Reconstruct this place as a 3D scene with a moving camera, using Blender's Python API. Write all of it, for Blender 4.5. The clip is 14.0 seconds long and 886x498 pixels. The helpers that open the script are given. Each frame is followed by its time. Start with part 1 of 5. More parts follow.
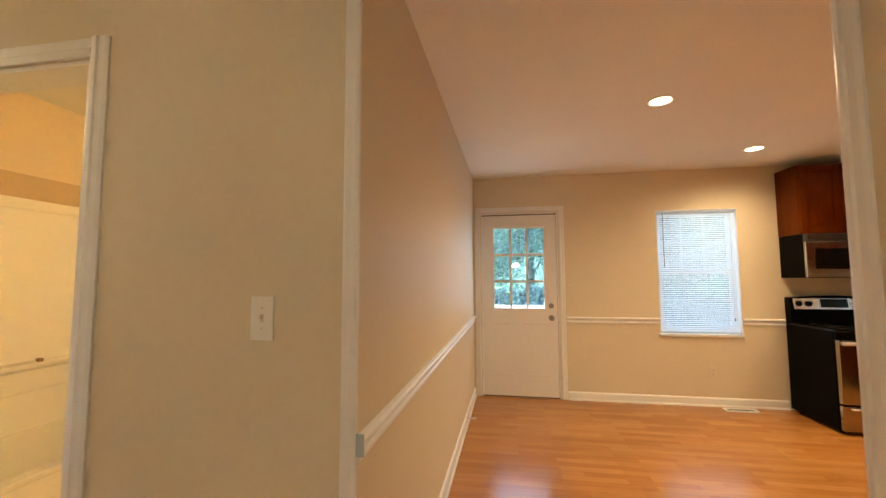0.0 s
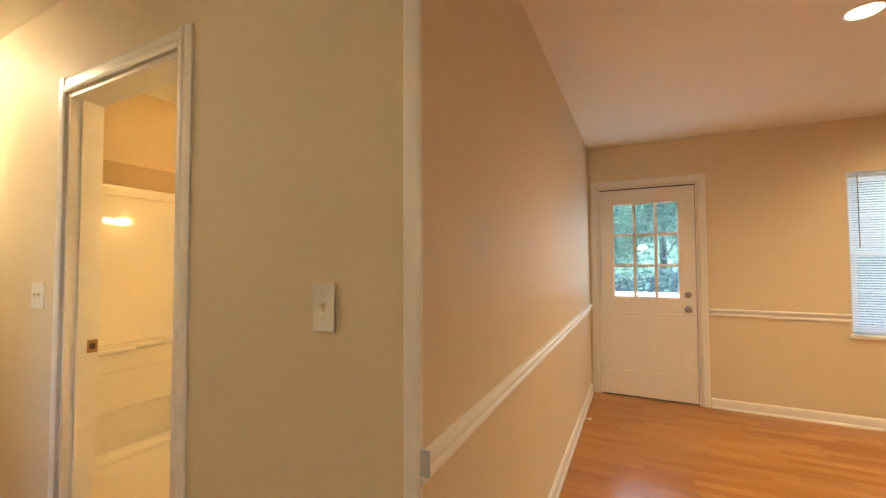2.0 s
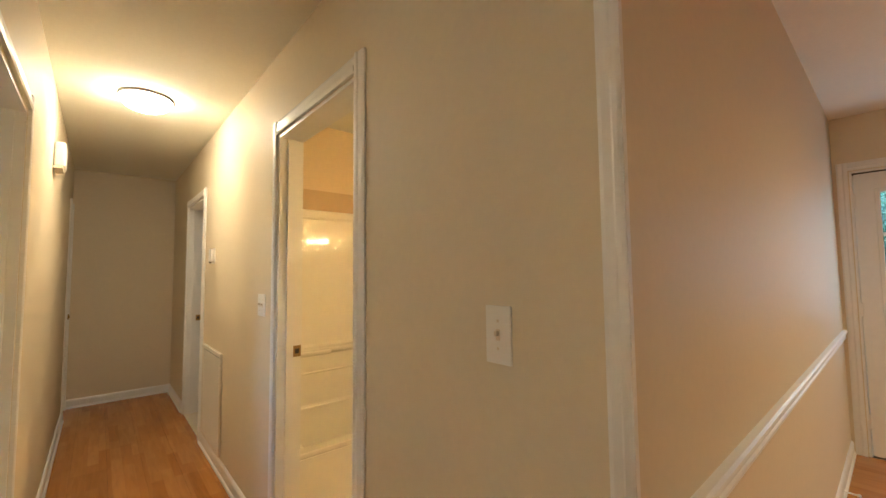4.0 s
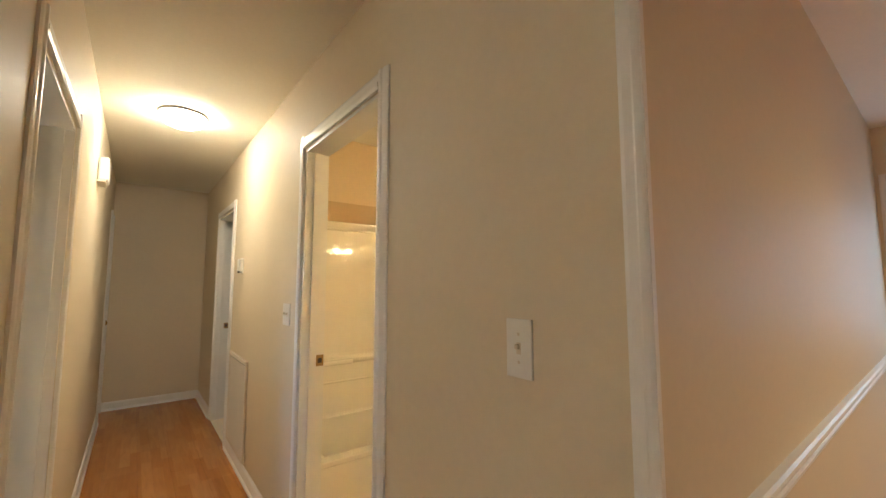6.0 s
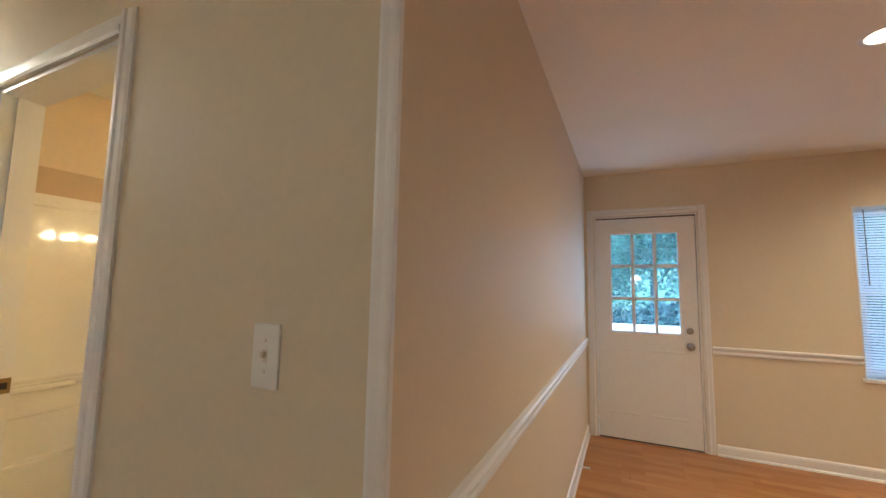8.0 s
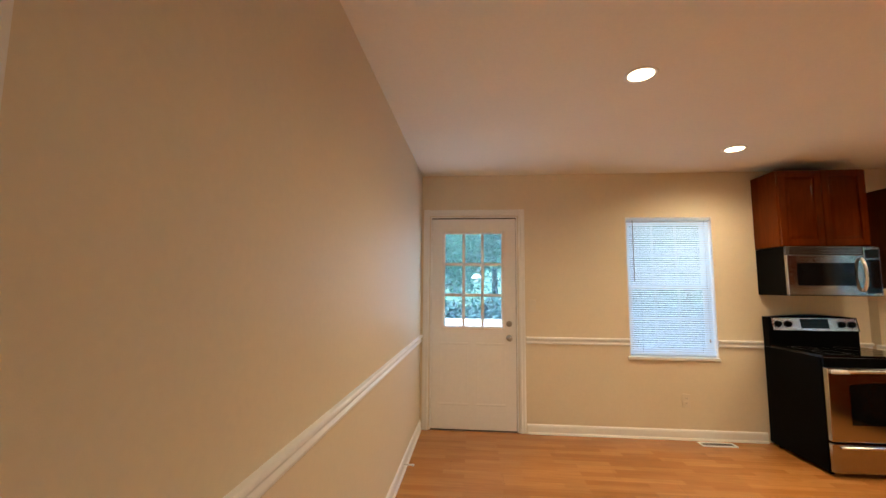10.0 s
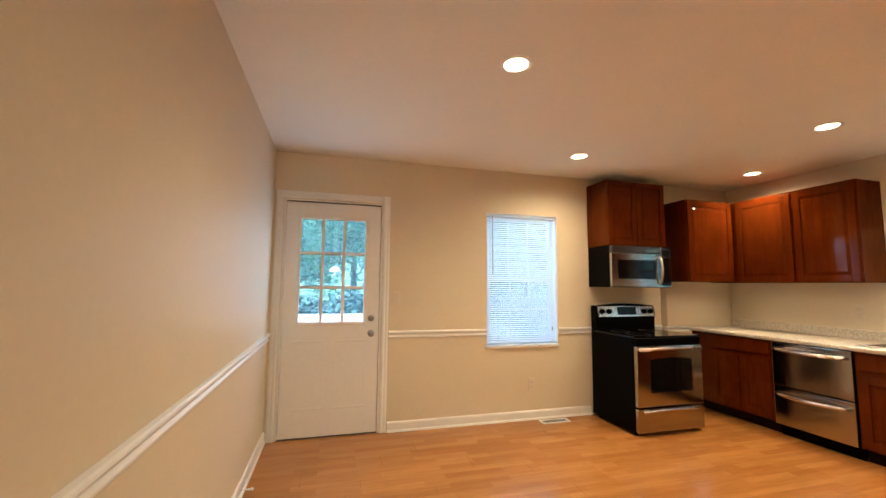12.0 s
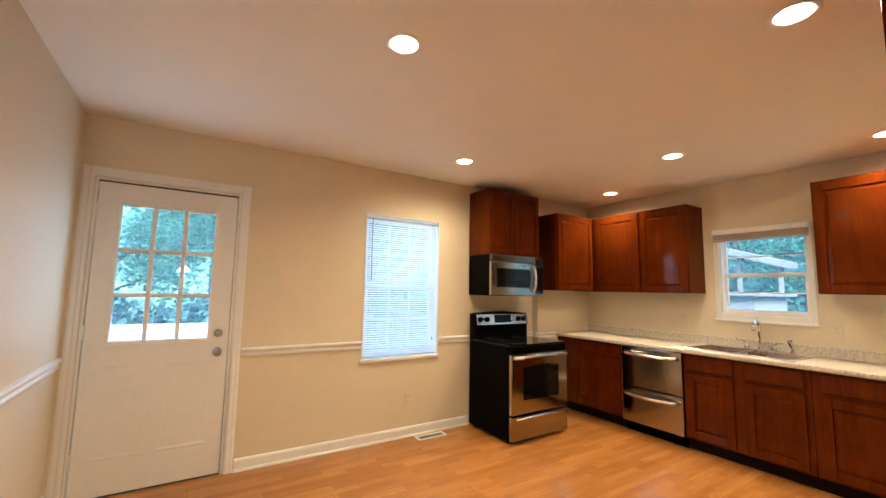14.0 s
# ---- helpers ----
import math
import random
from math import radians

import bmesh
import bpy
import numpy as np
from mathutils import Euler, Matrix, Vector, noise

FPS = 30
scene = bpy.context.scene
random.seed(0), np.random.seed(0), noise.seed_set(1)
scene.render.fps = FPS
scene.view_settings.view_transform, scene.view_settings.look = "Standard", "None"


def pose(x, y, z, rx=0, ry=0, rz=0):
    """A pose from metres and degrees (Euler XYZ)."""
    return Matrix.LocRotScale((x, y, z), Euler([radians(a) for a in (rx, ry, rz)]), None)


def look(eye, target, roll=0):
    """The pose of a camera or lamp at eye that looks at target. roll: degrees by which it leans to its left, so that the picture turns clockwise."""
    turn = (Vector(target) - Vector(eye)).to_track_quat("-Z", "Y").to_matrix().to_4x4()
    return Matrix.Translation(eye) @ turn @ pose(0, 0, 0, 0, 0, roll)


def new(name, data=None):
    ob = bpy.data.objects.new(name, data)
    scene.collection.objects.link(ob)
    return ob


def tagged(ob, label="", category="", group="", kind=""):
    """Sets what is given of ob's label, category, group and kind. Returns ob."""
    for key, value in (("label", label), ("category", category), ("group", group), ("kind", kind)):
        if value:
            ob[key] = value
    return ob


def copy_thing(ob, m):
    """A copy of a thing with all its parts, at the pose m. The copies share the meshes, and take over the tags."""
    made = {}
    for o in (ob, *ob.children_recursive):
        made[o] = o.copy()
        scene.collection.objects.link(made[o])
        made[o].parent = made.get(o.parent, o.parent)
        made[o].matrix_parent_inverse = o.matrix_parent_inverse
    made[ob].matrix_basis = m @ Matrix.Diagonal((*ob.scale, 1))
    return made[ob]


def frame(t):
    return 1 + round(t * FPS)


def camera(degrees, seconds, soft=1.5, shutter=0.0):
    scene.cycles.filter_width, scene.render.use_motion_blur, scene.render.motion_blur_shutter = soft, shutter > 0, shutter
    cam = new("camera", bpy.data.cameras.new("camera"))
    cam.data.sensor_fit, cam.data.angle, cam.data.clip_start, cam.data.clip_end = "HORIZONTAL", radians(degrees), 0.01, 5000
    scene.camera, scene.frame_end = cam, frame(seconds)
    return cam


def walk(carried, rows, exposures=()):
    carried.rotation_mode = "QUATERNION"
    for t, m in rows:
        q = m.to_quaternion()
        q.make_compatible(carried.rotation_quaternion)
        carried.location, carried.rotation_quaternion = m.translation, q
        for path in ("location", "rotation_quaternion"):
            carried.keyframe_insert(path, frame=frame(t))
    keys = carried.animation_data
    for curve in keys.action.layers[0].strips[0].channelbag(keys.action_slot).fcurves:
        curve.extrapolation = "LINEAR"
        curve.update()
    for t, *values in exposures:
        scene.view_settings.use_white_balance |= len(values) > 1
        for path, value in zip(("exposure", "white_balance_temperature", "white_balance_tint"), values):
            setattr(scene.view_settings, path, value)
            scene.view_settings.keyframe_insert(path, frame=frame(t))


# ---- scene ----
cam = camera(96.5, 14.0)
PATH = [
    (0, (0.392, 0.284, 1.325), (0.058, 2.25, 1.474), -0.2),
    (0.5, (0.418, 0.377, 1.328), (-0.069, 2.313, 1.452), -0.4),
    (1, (0.443, 0.464, 1.328), (-0.214, 2.352, 1.397), -0.7),
    (1.5, (0.455, 0.511, 1.324), (-0.333, 2.348, 1.373), -0.3),
    (2, (0.421, 0.54, 1.328), (-0.462, 2.333, 1.396), -0.2),
    (2.5, (0.329, 0.588, 1.333), (-0.644, 2.331, 1.446), 0.2),
    (3, (0.289, 0.615, 1.333), (-0.812, 2.282, 1.427), 0.3),
    (3.5, (0.277, 0.651, 1.343), (-1.091, 2.105, 1.465), -0.0),
    (4, (0.268, 0.665, 1.349), (-1.238, 1.975, 1.471), -0.6),
    (4.2, (0.265, 0.662, 1.349), (-1.292, 1.91, 1.488), -0.7),
    (6.3, (0.279, 0.663, 1.352), (-1.292, 1.887, 1.538), 0.1),
    (6.5, (0.282, 0.66, 1.362), (-1.22, 1.968, 1.54), 0.1),
    (7, (0.29, 0.691, 1.36), (-1.01, 2.198, 1.556), 0.8),
    (7.5, (0.31, 0.71, 1.358), (-0.756, 2.392, 1.538), 0.8),
    (8, (0.336, 0.751, 1.353), (-0.501, 2.556, 1.55), 1.1),
    (8.2, (0.356, 0.766, 1.359), (-0.392, 2.61, 1.558), 1.4),
    (10.3, (0.522, 0.983, 1.346), (0.444, 2.972, 1.536), 0.3),
    (10.5, (0.515, 1.006, 1.334), (0.504, 2.998, 1.514), 0.3),
    (11, (0.479, 1.086, 1.319), (0.714, 3.062, 1.519), 0.8),
    (11.5, (0.453, 1.145, 1.329), (0.903, 3.08, 1.557), 0.4),
    (12, (0.493, 1.199, 1.323), (1.023, 3.119, 1.504), 0.6),
    (12.5, (0.559, 1.281, 1.342), (1.126, 3.189, 1.539), 0.8),
    (13, (0.606, 1.327, 1.359), (1.259, 3.206, 1.561), 0.7),
    (13.5, (0.628, 1.395, 1.357), (1.464, 3.202, 1.548), 1.3),
    (14, (0.635, 1.471, 1.369), (1.701, 3.15, 1.573), 1.1),
]
EXPOSURES = [(0, 3.70, 5950, 9), (1.0, 3.69, 6100, 10), (2.0, 3.72, 6250, 10), (2.5, 3.70, 5950, 9), (3.0, 3.69, 5600, 8), (3.5, 3.69, 5450, 8), (4.0, 3.50, 5550, 7), (6.5, 3.46, 5000, 7), (8.0, 3.39, 4750, 8), (10.3, 3.58, 5350, 8), (11.0, 3.62, 5300, 8), (12.0, 3.80, 5250, 7), (14.0, 3.89, 5150, 6)]
walk(cam, [(t, look(eye, target, roll)) for t, eye, target, roll in PATH], EXPOSURES)

H = 2.495
LEFT, BACK, STEP, RIGHT = -0.028, 4.885, 4.85, 5.06
SOUTH, HALLW, HALLEND = 1.335, 0.435, -5.41

# ---- world, sun, large lights ----
world = bpy.data.worlds.new("sky")
scene.world = world
world.use_nodes = True
wn = world.node_tree
sky = wn.nodes.new("ShaderNodeTexSky")
sky.sky_type, sky.sun_disc = "NISHITA", False
sky.sun_elevation, sky.sun_rotation = radians(33.6), radians(221)
wn.links.new(sky.outputs[0], wn.nodes["Background"].inputs[0])
wn.nodes["Background"].inputs[1].default_value = 0.15

sun = new("sun", bpy.data.lights.new("sun", "SUN"))
sun.data.energy, sun.data.angle, sun.data.color = 2.6, radians(20), (1.0, 0.94, 0.85)
sun.matrix_world = look((-8, -9, 8), (0, 0, 0))


def window_light(name, eye, target, wide, high, watts):
    """Sky light that comes in at a window opening."""
    lamp = bpy.data.lights.new(name, "AREA")
    lamp.shape, lamp.size, lamp.size_y = "RECTANGLE", wide, high
    lamp.energy, lamp.color = watts, (0.72, 0.87, 1.0)
    ob = new(name, lamp)
    ob.matrix_world = look(eye, target)
    return ob


window_light("sky_light_door", (0.48, BACK - 0.02, 1.45), (0.48, 3, 1.35), 0.57, 0.92, 0.34)
window_light("sky_light_blind", (2.36, BACK + 0.052, 1.39), (2.36, 3, 1.37), 0.78, 1.27, 0.22)
window_light("sky_light_sink", (RIGHT + 0.03, 2.97, 1.57), (3, 2.97, 1.5), 0.6, 0.7, 0.025)
# fill lamp added at an assumed, unseen window to brighten the switch wall
living = window_light("living_fill_light", (0.2, -3.1, 1.45), (0.2, 0, 1.35), 0.8, 1.1, 3.4)
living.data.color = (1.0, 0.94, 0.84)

WARM = (1.0, 0.70, 0.355)
HALL_WARM = (1.0, 0.775, 0.49)
BATH_WARM = (1.0, 0.66, 0.27)


# ---- materials ----
def material(name, color, rough=0.6, metal=0.0, vary=0.08, grain=60.0, bump=0.0, bump_scale=300.0, spec=0.5, coat=0.0, stretch=(1, 1, 1), per_object=0.0):
    """A surface with a broad and a fine variation of its colour, and a fine relief."""
    m = bpy.data.materials.new(name)
    m.use_nodes = True
    n, l = m.node_tree.nodes, m.node_tree.links
    b = n["Principled BSDF"]
    tex = n.new("ShaderNodeTexCoord")
    mapn = n.new("ShaderNodeMapping")
    mapn.inputs["Scale"].default_value = stretch
    l.new(tex.outputs["Object"], mapn.inputs[0])
    big, fine = n.new("ShaderNodeTexNoise"), n.new("ShaderNodeTexNoise")
    big.inputs["Scale"].default_value, fine.inputs["Scale"].default_value = grain / 25, grain
    big.inputs["Detail"].default_value = fine.inputs["Detail"].default_value = 5
    for t in (big, fine):
        l.new(mapn.outputs[0], t.inputs["Vector"])
    mix = n.new("ShaderNodeMath")
    mix.operation = "ADD"
    l.new(big.outputs["Fac"], mix.inputs[0])
    l.new(fine.outputs["Fac"], mix.inputs[1])
    ramp = n.new("ShaderNodeMapRange")
    ramp.inputs["From Min"].default_value, ramp.inputs["From Max"].default_value = 0.55, 1.45
    ramp.inputs["To Min"].default_value, ramp.inputs["To Max"].default_value = 1 - vary, 1 + vary
    l.new(mix.outputs[0], ramp.inputs["Value"])
    hsv = n.new("ShaderNodeHueSaturation")
    hsv.inputs["Color"].default_value = (*color, 1)
    if per_object:
        info = n.new("ShaderNodeObjectInfo")
        shift = n.new("ShaderNodeMapRange")
        shift.inputs["To Min"].default_value, shift.inputs["To Max"].default_value = 1 - per_object, 1 + per_object
        l.new(info.outputs["Random"], shift.inputs["Value"])
        both = n.new("ShaderNodeMath")
        both.operation = "MULTIPLY"
        l.new(ramp.outputs[0], both.inputs[0])
        l.new(shift.outputs[0], both.inputs[1])
        l.new(both.outputs[0], hsv.inputs["Value"])
    else:
        l.new(ramp.outputs[0], hsv.inputs["Value"])
    l.new(hsv.outputs[0], b.inputs["Base Color"])
    rr = n.new("ShaderNodeMapRange")
    rr.inputs["To Min"].default_value, rr.inputs["To Max"].default_value = max(rough - 0.06, 0.03), min(rough + 0.06, 1)
    l.new(big.outputs["Fac"], rr.inputs["Value"])
    l.new(rr.outputs[0], b.inputs["Roughness"])
    b.inputs["Metallic"].default_value = metal
    b.inputs["Specular IOR Level"].default_value = spec
    b.inputs["Coat Weight"].default_value = coat
    b.inputs["Coat Roughness"].default_value = 0.12
    if bump:
        relief, bn = n.new("ShaderNodeTexNoise"), n.new("ShaderNodeBump")
        relief.inputs["Scale"].default_value = bump_scale
        l.new(mapn.outputs[0], relief.inputs["Vector"])
        bn.inputs["Strength"].default_value, bn.inputs["Distance"].default_value = bump, 0.002
        l.new(relief.outputs["Fac"], bn.inputs["Height"])
        l.new(bn.outputs[0], b.inputs["Normal"])
    return m


def glowing(name, color, strength):
    m = bpy.data.materials.new(name)
    m.use_nodes = True
    b = m.node_tree.nodes["Principled BSDF"]
    b.inputs["Base Color"].default_value = (0.8, 0.8, 0.8, 1)
    b.inputs["Emission Color"].default_value = (*color, 1)
    b.inputs["Emission Strength"].default_value = strength
    return m


def laminate():
    """Glossy wood laminate: each plank shows three rows of short printed strips."""
    m = bpy.data.materials.new("laminate")
    m.use_nodes = True
    n, l = m.node_tree.nodes, m.node_tree.links
    b = n["Principled BSDF"]
    geo = n.new("ShaderNodeNewGeometry")
    brick = n.new("ShaderNodeTexBrick")
    brick.inputs["Scale"].default_value = 1
    brick.inputs["Brick Width"].default_value, brick.inputs["Row Height"].default_value = 0.43, 0.0645
    brick.inputs["Mortar Size"].default_value = 0.0006
    brick.inputs["Mortar Smooth"].default_value = 0.6
    brick.offset, brick.offset_frequency = 0.37, 2
    brick.inputs["Color1"].default_value = (0.47, 0.205, 0.046, 1)
    brick.inputs["Color2"].default_value = (0.36, 0.142, 0.029, 1)
    brick.inputs["Mortar"].default_value = (0.33, 0.135, 0.04, 1)
    l.new(geo.outputs["Position"], brick.inputs["Vector"])
    mp = n.new("ShaderNodeMapping")
    mp.inputs["Scale"].default_value = (1.6, 16, 1)
    l.new(geo.outputs["Position"], mp.inputs[0])
    grain = n.new("ShaderNodeTexNoise")
    grain.inputs["Scale"].default_value, grain.inputs["Detail"].default_value = 2.5, 7
    grain.inputs["Distortion"].default_value = 0.6
    l.new(mp.outputs[0], grain.inputs["Vector"])
    rng = n.new("ShaderNodeMapRange")
    rng.inputs["From Min"].default_value, rng.inputs["From Max"].default_value = 0.3, 0.7
    rng.inputs["To Min"].default_value, rng.inputs["To Max"].default_value = 0.90, 1.09
    l.new(grain.outputs["Fac"], rng.inputs["Value"])
    info = n.new("ShaderNodeObjectInfo")
    tone = n.new("ShaderNodeMapRange")
    tone.inputs["To Min"].default_value, tone.inputs["To Max"].default_value = 0.93, 1.07
    l.new(info.outputs["Random"], tone.inputs["Value"])
    mul = n.new("ShaderNodeMath")
    mul.operation = "MULTIPLY"
    l.new(rng.outputs[0], mul.inputs[0])
    l.new(tone.outputs[0], mul.inputs[1])
    hsv = n.new("ShaderNodeHueSaturation")
    l.new(brick.outputs["Color"], hsv.inputs["Color"])
    l.new(mul.outputs[0], hsv.inputs["Value"])
    l.new(hsv.outputs[0], b.inputs["Base Color"])
    rr = n.new("ShaderNodeMapRange")
    rr.inputs["To Min"].default_value, rr.inputs["To Max"].default_value = 0.15, 0.25
    l.new(grain.outputs["Fac"], rr.inputs["Value"])
    l.new(rr.outputs[0], b.inputs["Roughness"])
    bn = n.new("ShaderNodeBump")
    bn.inputs["Strength"].default_value, bn.inputs["Distance"].default_value = 0.08, 0.001
    l.new(grain.outputs["Fac"], bn.inputs["Height"])
    l.new(bn.outputs[0], b.inputs["Normal"])
    return m


def cherry():
    """Red-brown stained wood with a satin lacquer; grain runs upwards."""
    m = bpy.data.materials.new("cherry_wood")
    m.use_nodes = True
    n, l = m.node_tree.nodes, m.node_tree.links
    b = n["Principled BSDF"]
    geo, mp = n.new("ShaderNodeNewGeometry"), n.new("ShaderNodeMapping")
    mp.inputs["Scale"].default_value = (14, 14, 1.3)
    l.new(geo.outputs["Position"], mp.inputs[0])
    grain, cloud = n.new("ShaderNodeTexNoise"), n.new("ShaderNodeTexNoise")
    grain.inputs["Scale"].default_value, grain.inputs["Detail"].default_value, grain.inputs["Distortion"].default_value = 2.0, 8, 1.0
    cloud.inputs["Scale"].default_value = 3.5
    l.new(mp.outputs[0], grain.inputs["Vector"])
    l.new(geo.outputs["Position"], cloud.inputs["Vector"])
    mixf = n.new("ShaderNodeMath")
    mixf.operation = "MULTIPLY"
    l.new(grain.outputs["Fac"], mixf.inputs[0])
    l.new(cloud.outputs["Fac"], mixf.inputs[1])
    ramp = n.new("ShaderNodeValToRGB")
    ramp.color_ramp.elements[0].position, ramp.color_ramp.elements[1].position = 0.04, 0.5
    ramp.color_ramp.elements[0].color = (0.058, 0.0086, 0.0002, 1)
    ramp.color_ramp.elements[1].color = (0.122, 0.021, 0.0004, 1)
    l.new(mixf.outputs[0], ramp.inputs[0])
    l.new(ramp.outputs[0], b.inputs["Base Color"])
    b.inputs["Roughness"].default_value = 0.34
    b.inputs["Specular IOR Level"].default_value = 0.0
    b.inputs["Coat Weight"].default_value, b.inputs["Coat Roughness"].default_value = 0.33, 0.07
    bn = n.new("ShaderNodeBump")
    bn.inputs["Strength"].default_value, bn.inputs["Distance"].default_value = 0.06, 0.001
    l.new(grain.outputs["Fac"], bn.inputs["Height"])
    l.new(bn.outputs[0], b.inputs["Normal"])
    return m


def clear_glass():
    """Window glass with a pale translucent veil mixed in, standing in for outdoor glare."""
    m = bpy.data.materials.new("window_glass")
    m.use_nodes = True
    b = m.node_tree.nodes["Principled BSDF"]
    b.inputs["Base Color"].default_value = (0.97, 1.0, 0.99, 1)
    b.inputs["Roughness"].default_value, b.inputs["IOR"].default_value = 0.01, 1.05
    b.inputs["Transmission Weight"].default_value = 1.0
    n, l = m.node_tree.nodes, m.node_tree.links
    # the translucent share lightens the panes as glare would
    veil, mix, cloud, amount = n.new("ShaderNodeBsdfTranslucent"), n.new("ShaderNodeMixShader"), n.new("ShaderNodeTexNoise"), n.new("ShaderNodeMapRange")
    veil.inputs["Color"].default_value = (0.8, 0.82, 0.82, 1)
    cloud.inputs["Scale"].default_value, cloud.inputs["Detail"].default_value = 7, 4
    amount.inputs["To Min"].default_value, amount.inputs["To Max"].default_value = 0.07, 0.12
    l.new(cloud.outputs["Fac"], amount.inputs["Value"])
    l.new(amount.outputs[0], mix.inputs[0])
    l.new(b.outputs[0], mix.inputs[1])
    l.new(veil.outputs[0], mix.inputs[2])
    l.new(mix.outputs[0], n["Material Output"].inputs["Surface"])
    return m


def granite():
    m = material("speckled_laminate_stone", (0.55, 0.49, 0.40), rough=0.3, vary=0.1, grain=30)
    n, l = m.node_tree.nodes, m.node_tree.links
    b = n["Principled BSDF"]
    vor, tc = n.new("ShaderNodeTexNoise"), n.new("ShaderNodeTexCoord")
    vor.inputs["Scale"].default_value, vor.inputs["Detail"].default_value = 75, 6
    l.new(tc.outputs["Object"], vor.inputs["Vector"])
    ramp = n.new("ShaderNodeValToRGB")
    ramp.color_ramp.elements[0].position, ramp.color_ramp.elements[1].position = 0.38, 0.6
    ramp.color_ramp.elements[0].color = (0.47, 0.405, 0.315, 1)
    ramp.color_ramp.elements[1].color = (0.66, 0.61, 0.52, 1)
    l.new(vor.outputs["Fac"], ramp.inputs[0])
    l.new(ramp.outputs[0], b.inputs["Base Color"])
    return m


def translucent(m, share):
    n, l = m.node_tree.nodes, m.node_tree.links
    b, t, mix = n["Principled BSDF"], n.new("ShaderNodeBsdfTranslucent"), n.new("ShaderNodeMixShader")
    l.new(b.inputs["Base Color"].links[0].from_socket, t.inputs["Color"])
    mix.inputs[0].default_value = share
    l.new(b.outputs[0], mix.inputs[1])
    l.new(t.outputs[0], mix.inputs[2])
    l.new(mix.outputs[0], n["Material Output"].inputs["Surface"])
    return m


PAINT = material("beige_wall_paint", (0.70, 0.612, 0.452), rough=0.55, vary=0.03, grain=40, bump=0.12, bump_scale=420, spec=0.22)
CEIL = material("flat_white_ceiling_paint", (0.86, 0.83, 0.725), rough=0.9, vary=0.03, grain=50, bump=0.2, bump_scale=260)
WHITE = material("white_gloss_trim_paint", (0.80, 0.79, 0.76), rough=0.32, vary=0.03, grain=30)
DOORW = material("white_door_paint", (0.79, 0.775, 0.745), rough=0.4, vary=0.04, grain=25, bump=0.05, bump_scale=120)
BATHP = material("yellow_beige_bath_paint", (0.55, 0.40, 0.22), rough=0.5, vary=0.04, grain=30)
BATHUP = material("cream_bath_paint", (0.72, 0.58, 0.36), rough=0.5, vary=0.04, grain=30)
ACRYL = material("white_acrylic_surround", (0.85, 0.82, 0.74), rough=0.02, vary=0.02, grain=15)
FLOOR = laminate()
CHERRY = cherry()
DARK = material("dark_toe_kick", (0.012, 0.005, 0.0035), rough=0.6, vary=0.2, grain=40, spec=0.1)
STEEL = material("brushed_stainless_steel", (0.39, 0.36, 0.315), rough=0.15, metal=1.0, vary=0.09, grain=12, stretch=(7, 7, 0.2))
SINKSTEEL = material("satin_sink_steel", (0.74, 0.72, 0.68), rough=0.27, metal=1.0, vary=0.05, grain=30)
CHROME = material("polished_chrome", (0.75, 0.75, 0.76), rough=0.1, metal=1.0, vary=0.02, grain=20)
NICKEL = material("satin_nickel", (0.36, 0.33, 0.29), rough=0.28, metal=1.0, vary=0.05, grain=40)
BLACK = material("black_enamel", (0.002, 0.002, 0.002), rough=0.3, vary=0.1, grain=30, spec=0.03)
BLACKGLASS = material("black_glass", (0.004, 0.004, 0.004), rough=0.06, vary=0.1, grain=20, spec=0.25)
PLASTIC = material("white_plastic", (0.80, 0.78, 0.72), rough=0.35, vary=0.03, grain=40)
IVORY = material("ivory_plastic", (0.68, 0.60, 0.47), rough=0.4, vary=0.03, grain=40)
SLOT = material("dark_slot", (0.05, 0.04, 0.035), rough=0.7, vary=0.1, grain=60)
SLAT = material("white_vinyl_slat", (0.77, 0.84, 0.91), rough=0.45, vary=0.02, grain=30)
translucent(SLAT, 0.5)
GLASS = clear_glass()
STONE = granite()
BRASS = material("antique_brass", (0.36, 0.24, 0.10), rough=0.35, metal=1.0, vary=0.1, grain=60)
SOAP = material("brown_soap", (0.20, 0.11, 0.045), rough=0.5, vary=0.15, grain=60)
GRILLE = material("cream_grille_enamel", (0.70, 0.64, 0.54), rough=0.45, vary=0.03, grain=40)
CAN = glowing("recessed_lamp_glow", WARM, 1.2)
DOME = glowing("ceiling_dome_glow", HALL_WARM, 8.0)
BULB = glowing("vanity_bulb_glow", BATH_WARM, 29)
TAPE = material("pale_blue_tape", (0.48, 0.55, 0.6), rough=0.6, vary=0.05, grain=40)
VINYL = material("white_vinyl_window", (0.78, 0.77, 0.74), rough=0.35, vary=0.03, grain=30)
STACK = material("raised_blind_slats", (0.42, 0.34, 0.27), rough=0.6, vary=0.2, grain=30, stretch=(1, 1, 8))
DISPLAY = material("dark_display", (0.01, 0.012, 0.012), rough=0.1, vary=0.1, grain=30, spec=0.12)
CURTAIN = translucent(material("cream_curtain_cloth", (0.78, 0.66, 0.48), rough=0.9, vary=0.06, grain=30, stretch=(6, 1, 0.2)), 0.5)
GRASS = material("lawn_grass", (0.045, 0.085, 0.04), rough=0.9, vary=0.35, grain=30, bump=0.6, bump_scale=60)
LEAF = translucent(material("green_foliage", (0.075, 0.20, 0.145), rough=0.75, vary=0.25, grain=3), 0.72)
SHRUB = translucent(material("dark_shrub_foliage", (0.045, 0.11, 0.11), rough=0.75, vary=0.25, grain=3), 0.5)
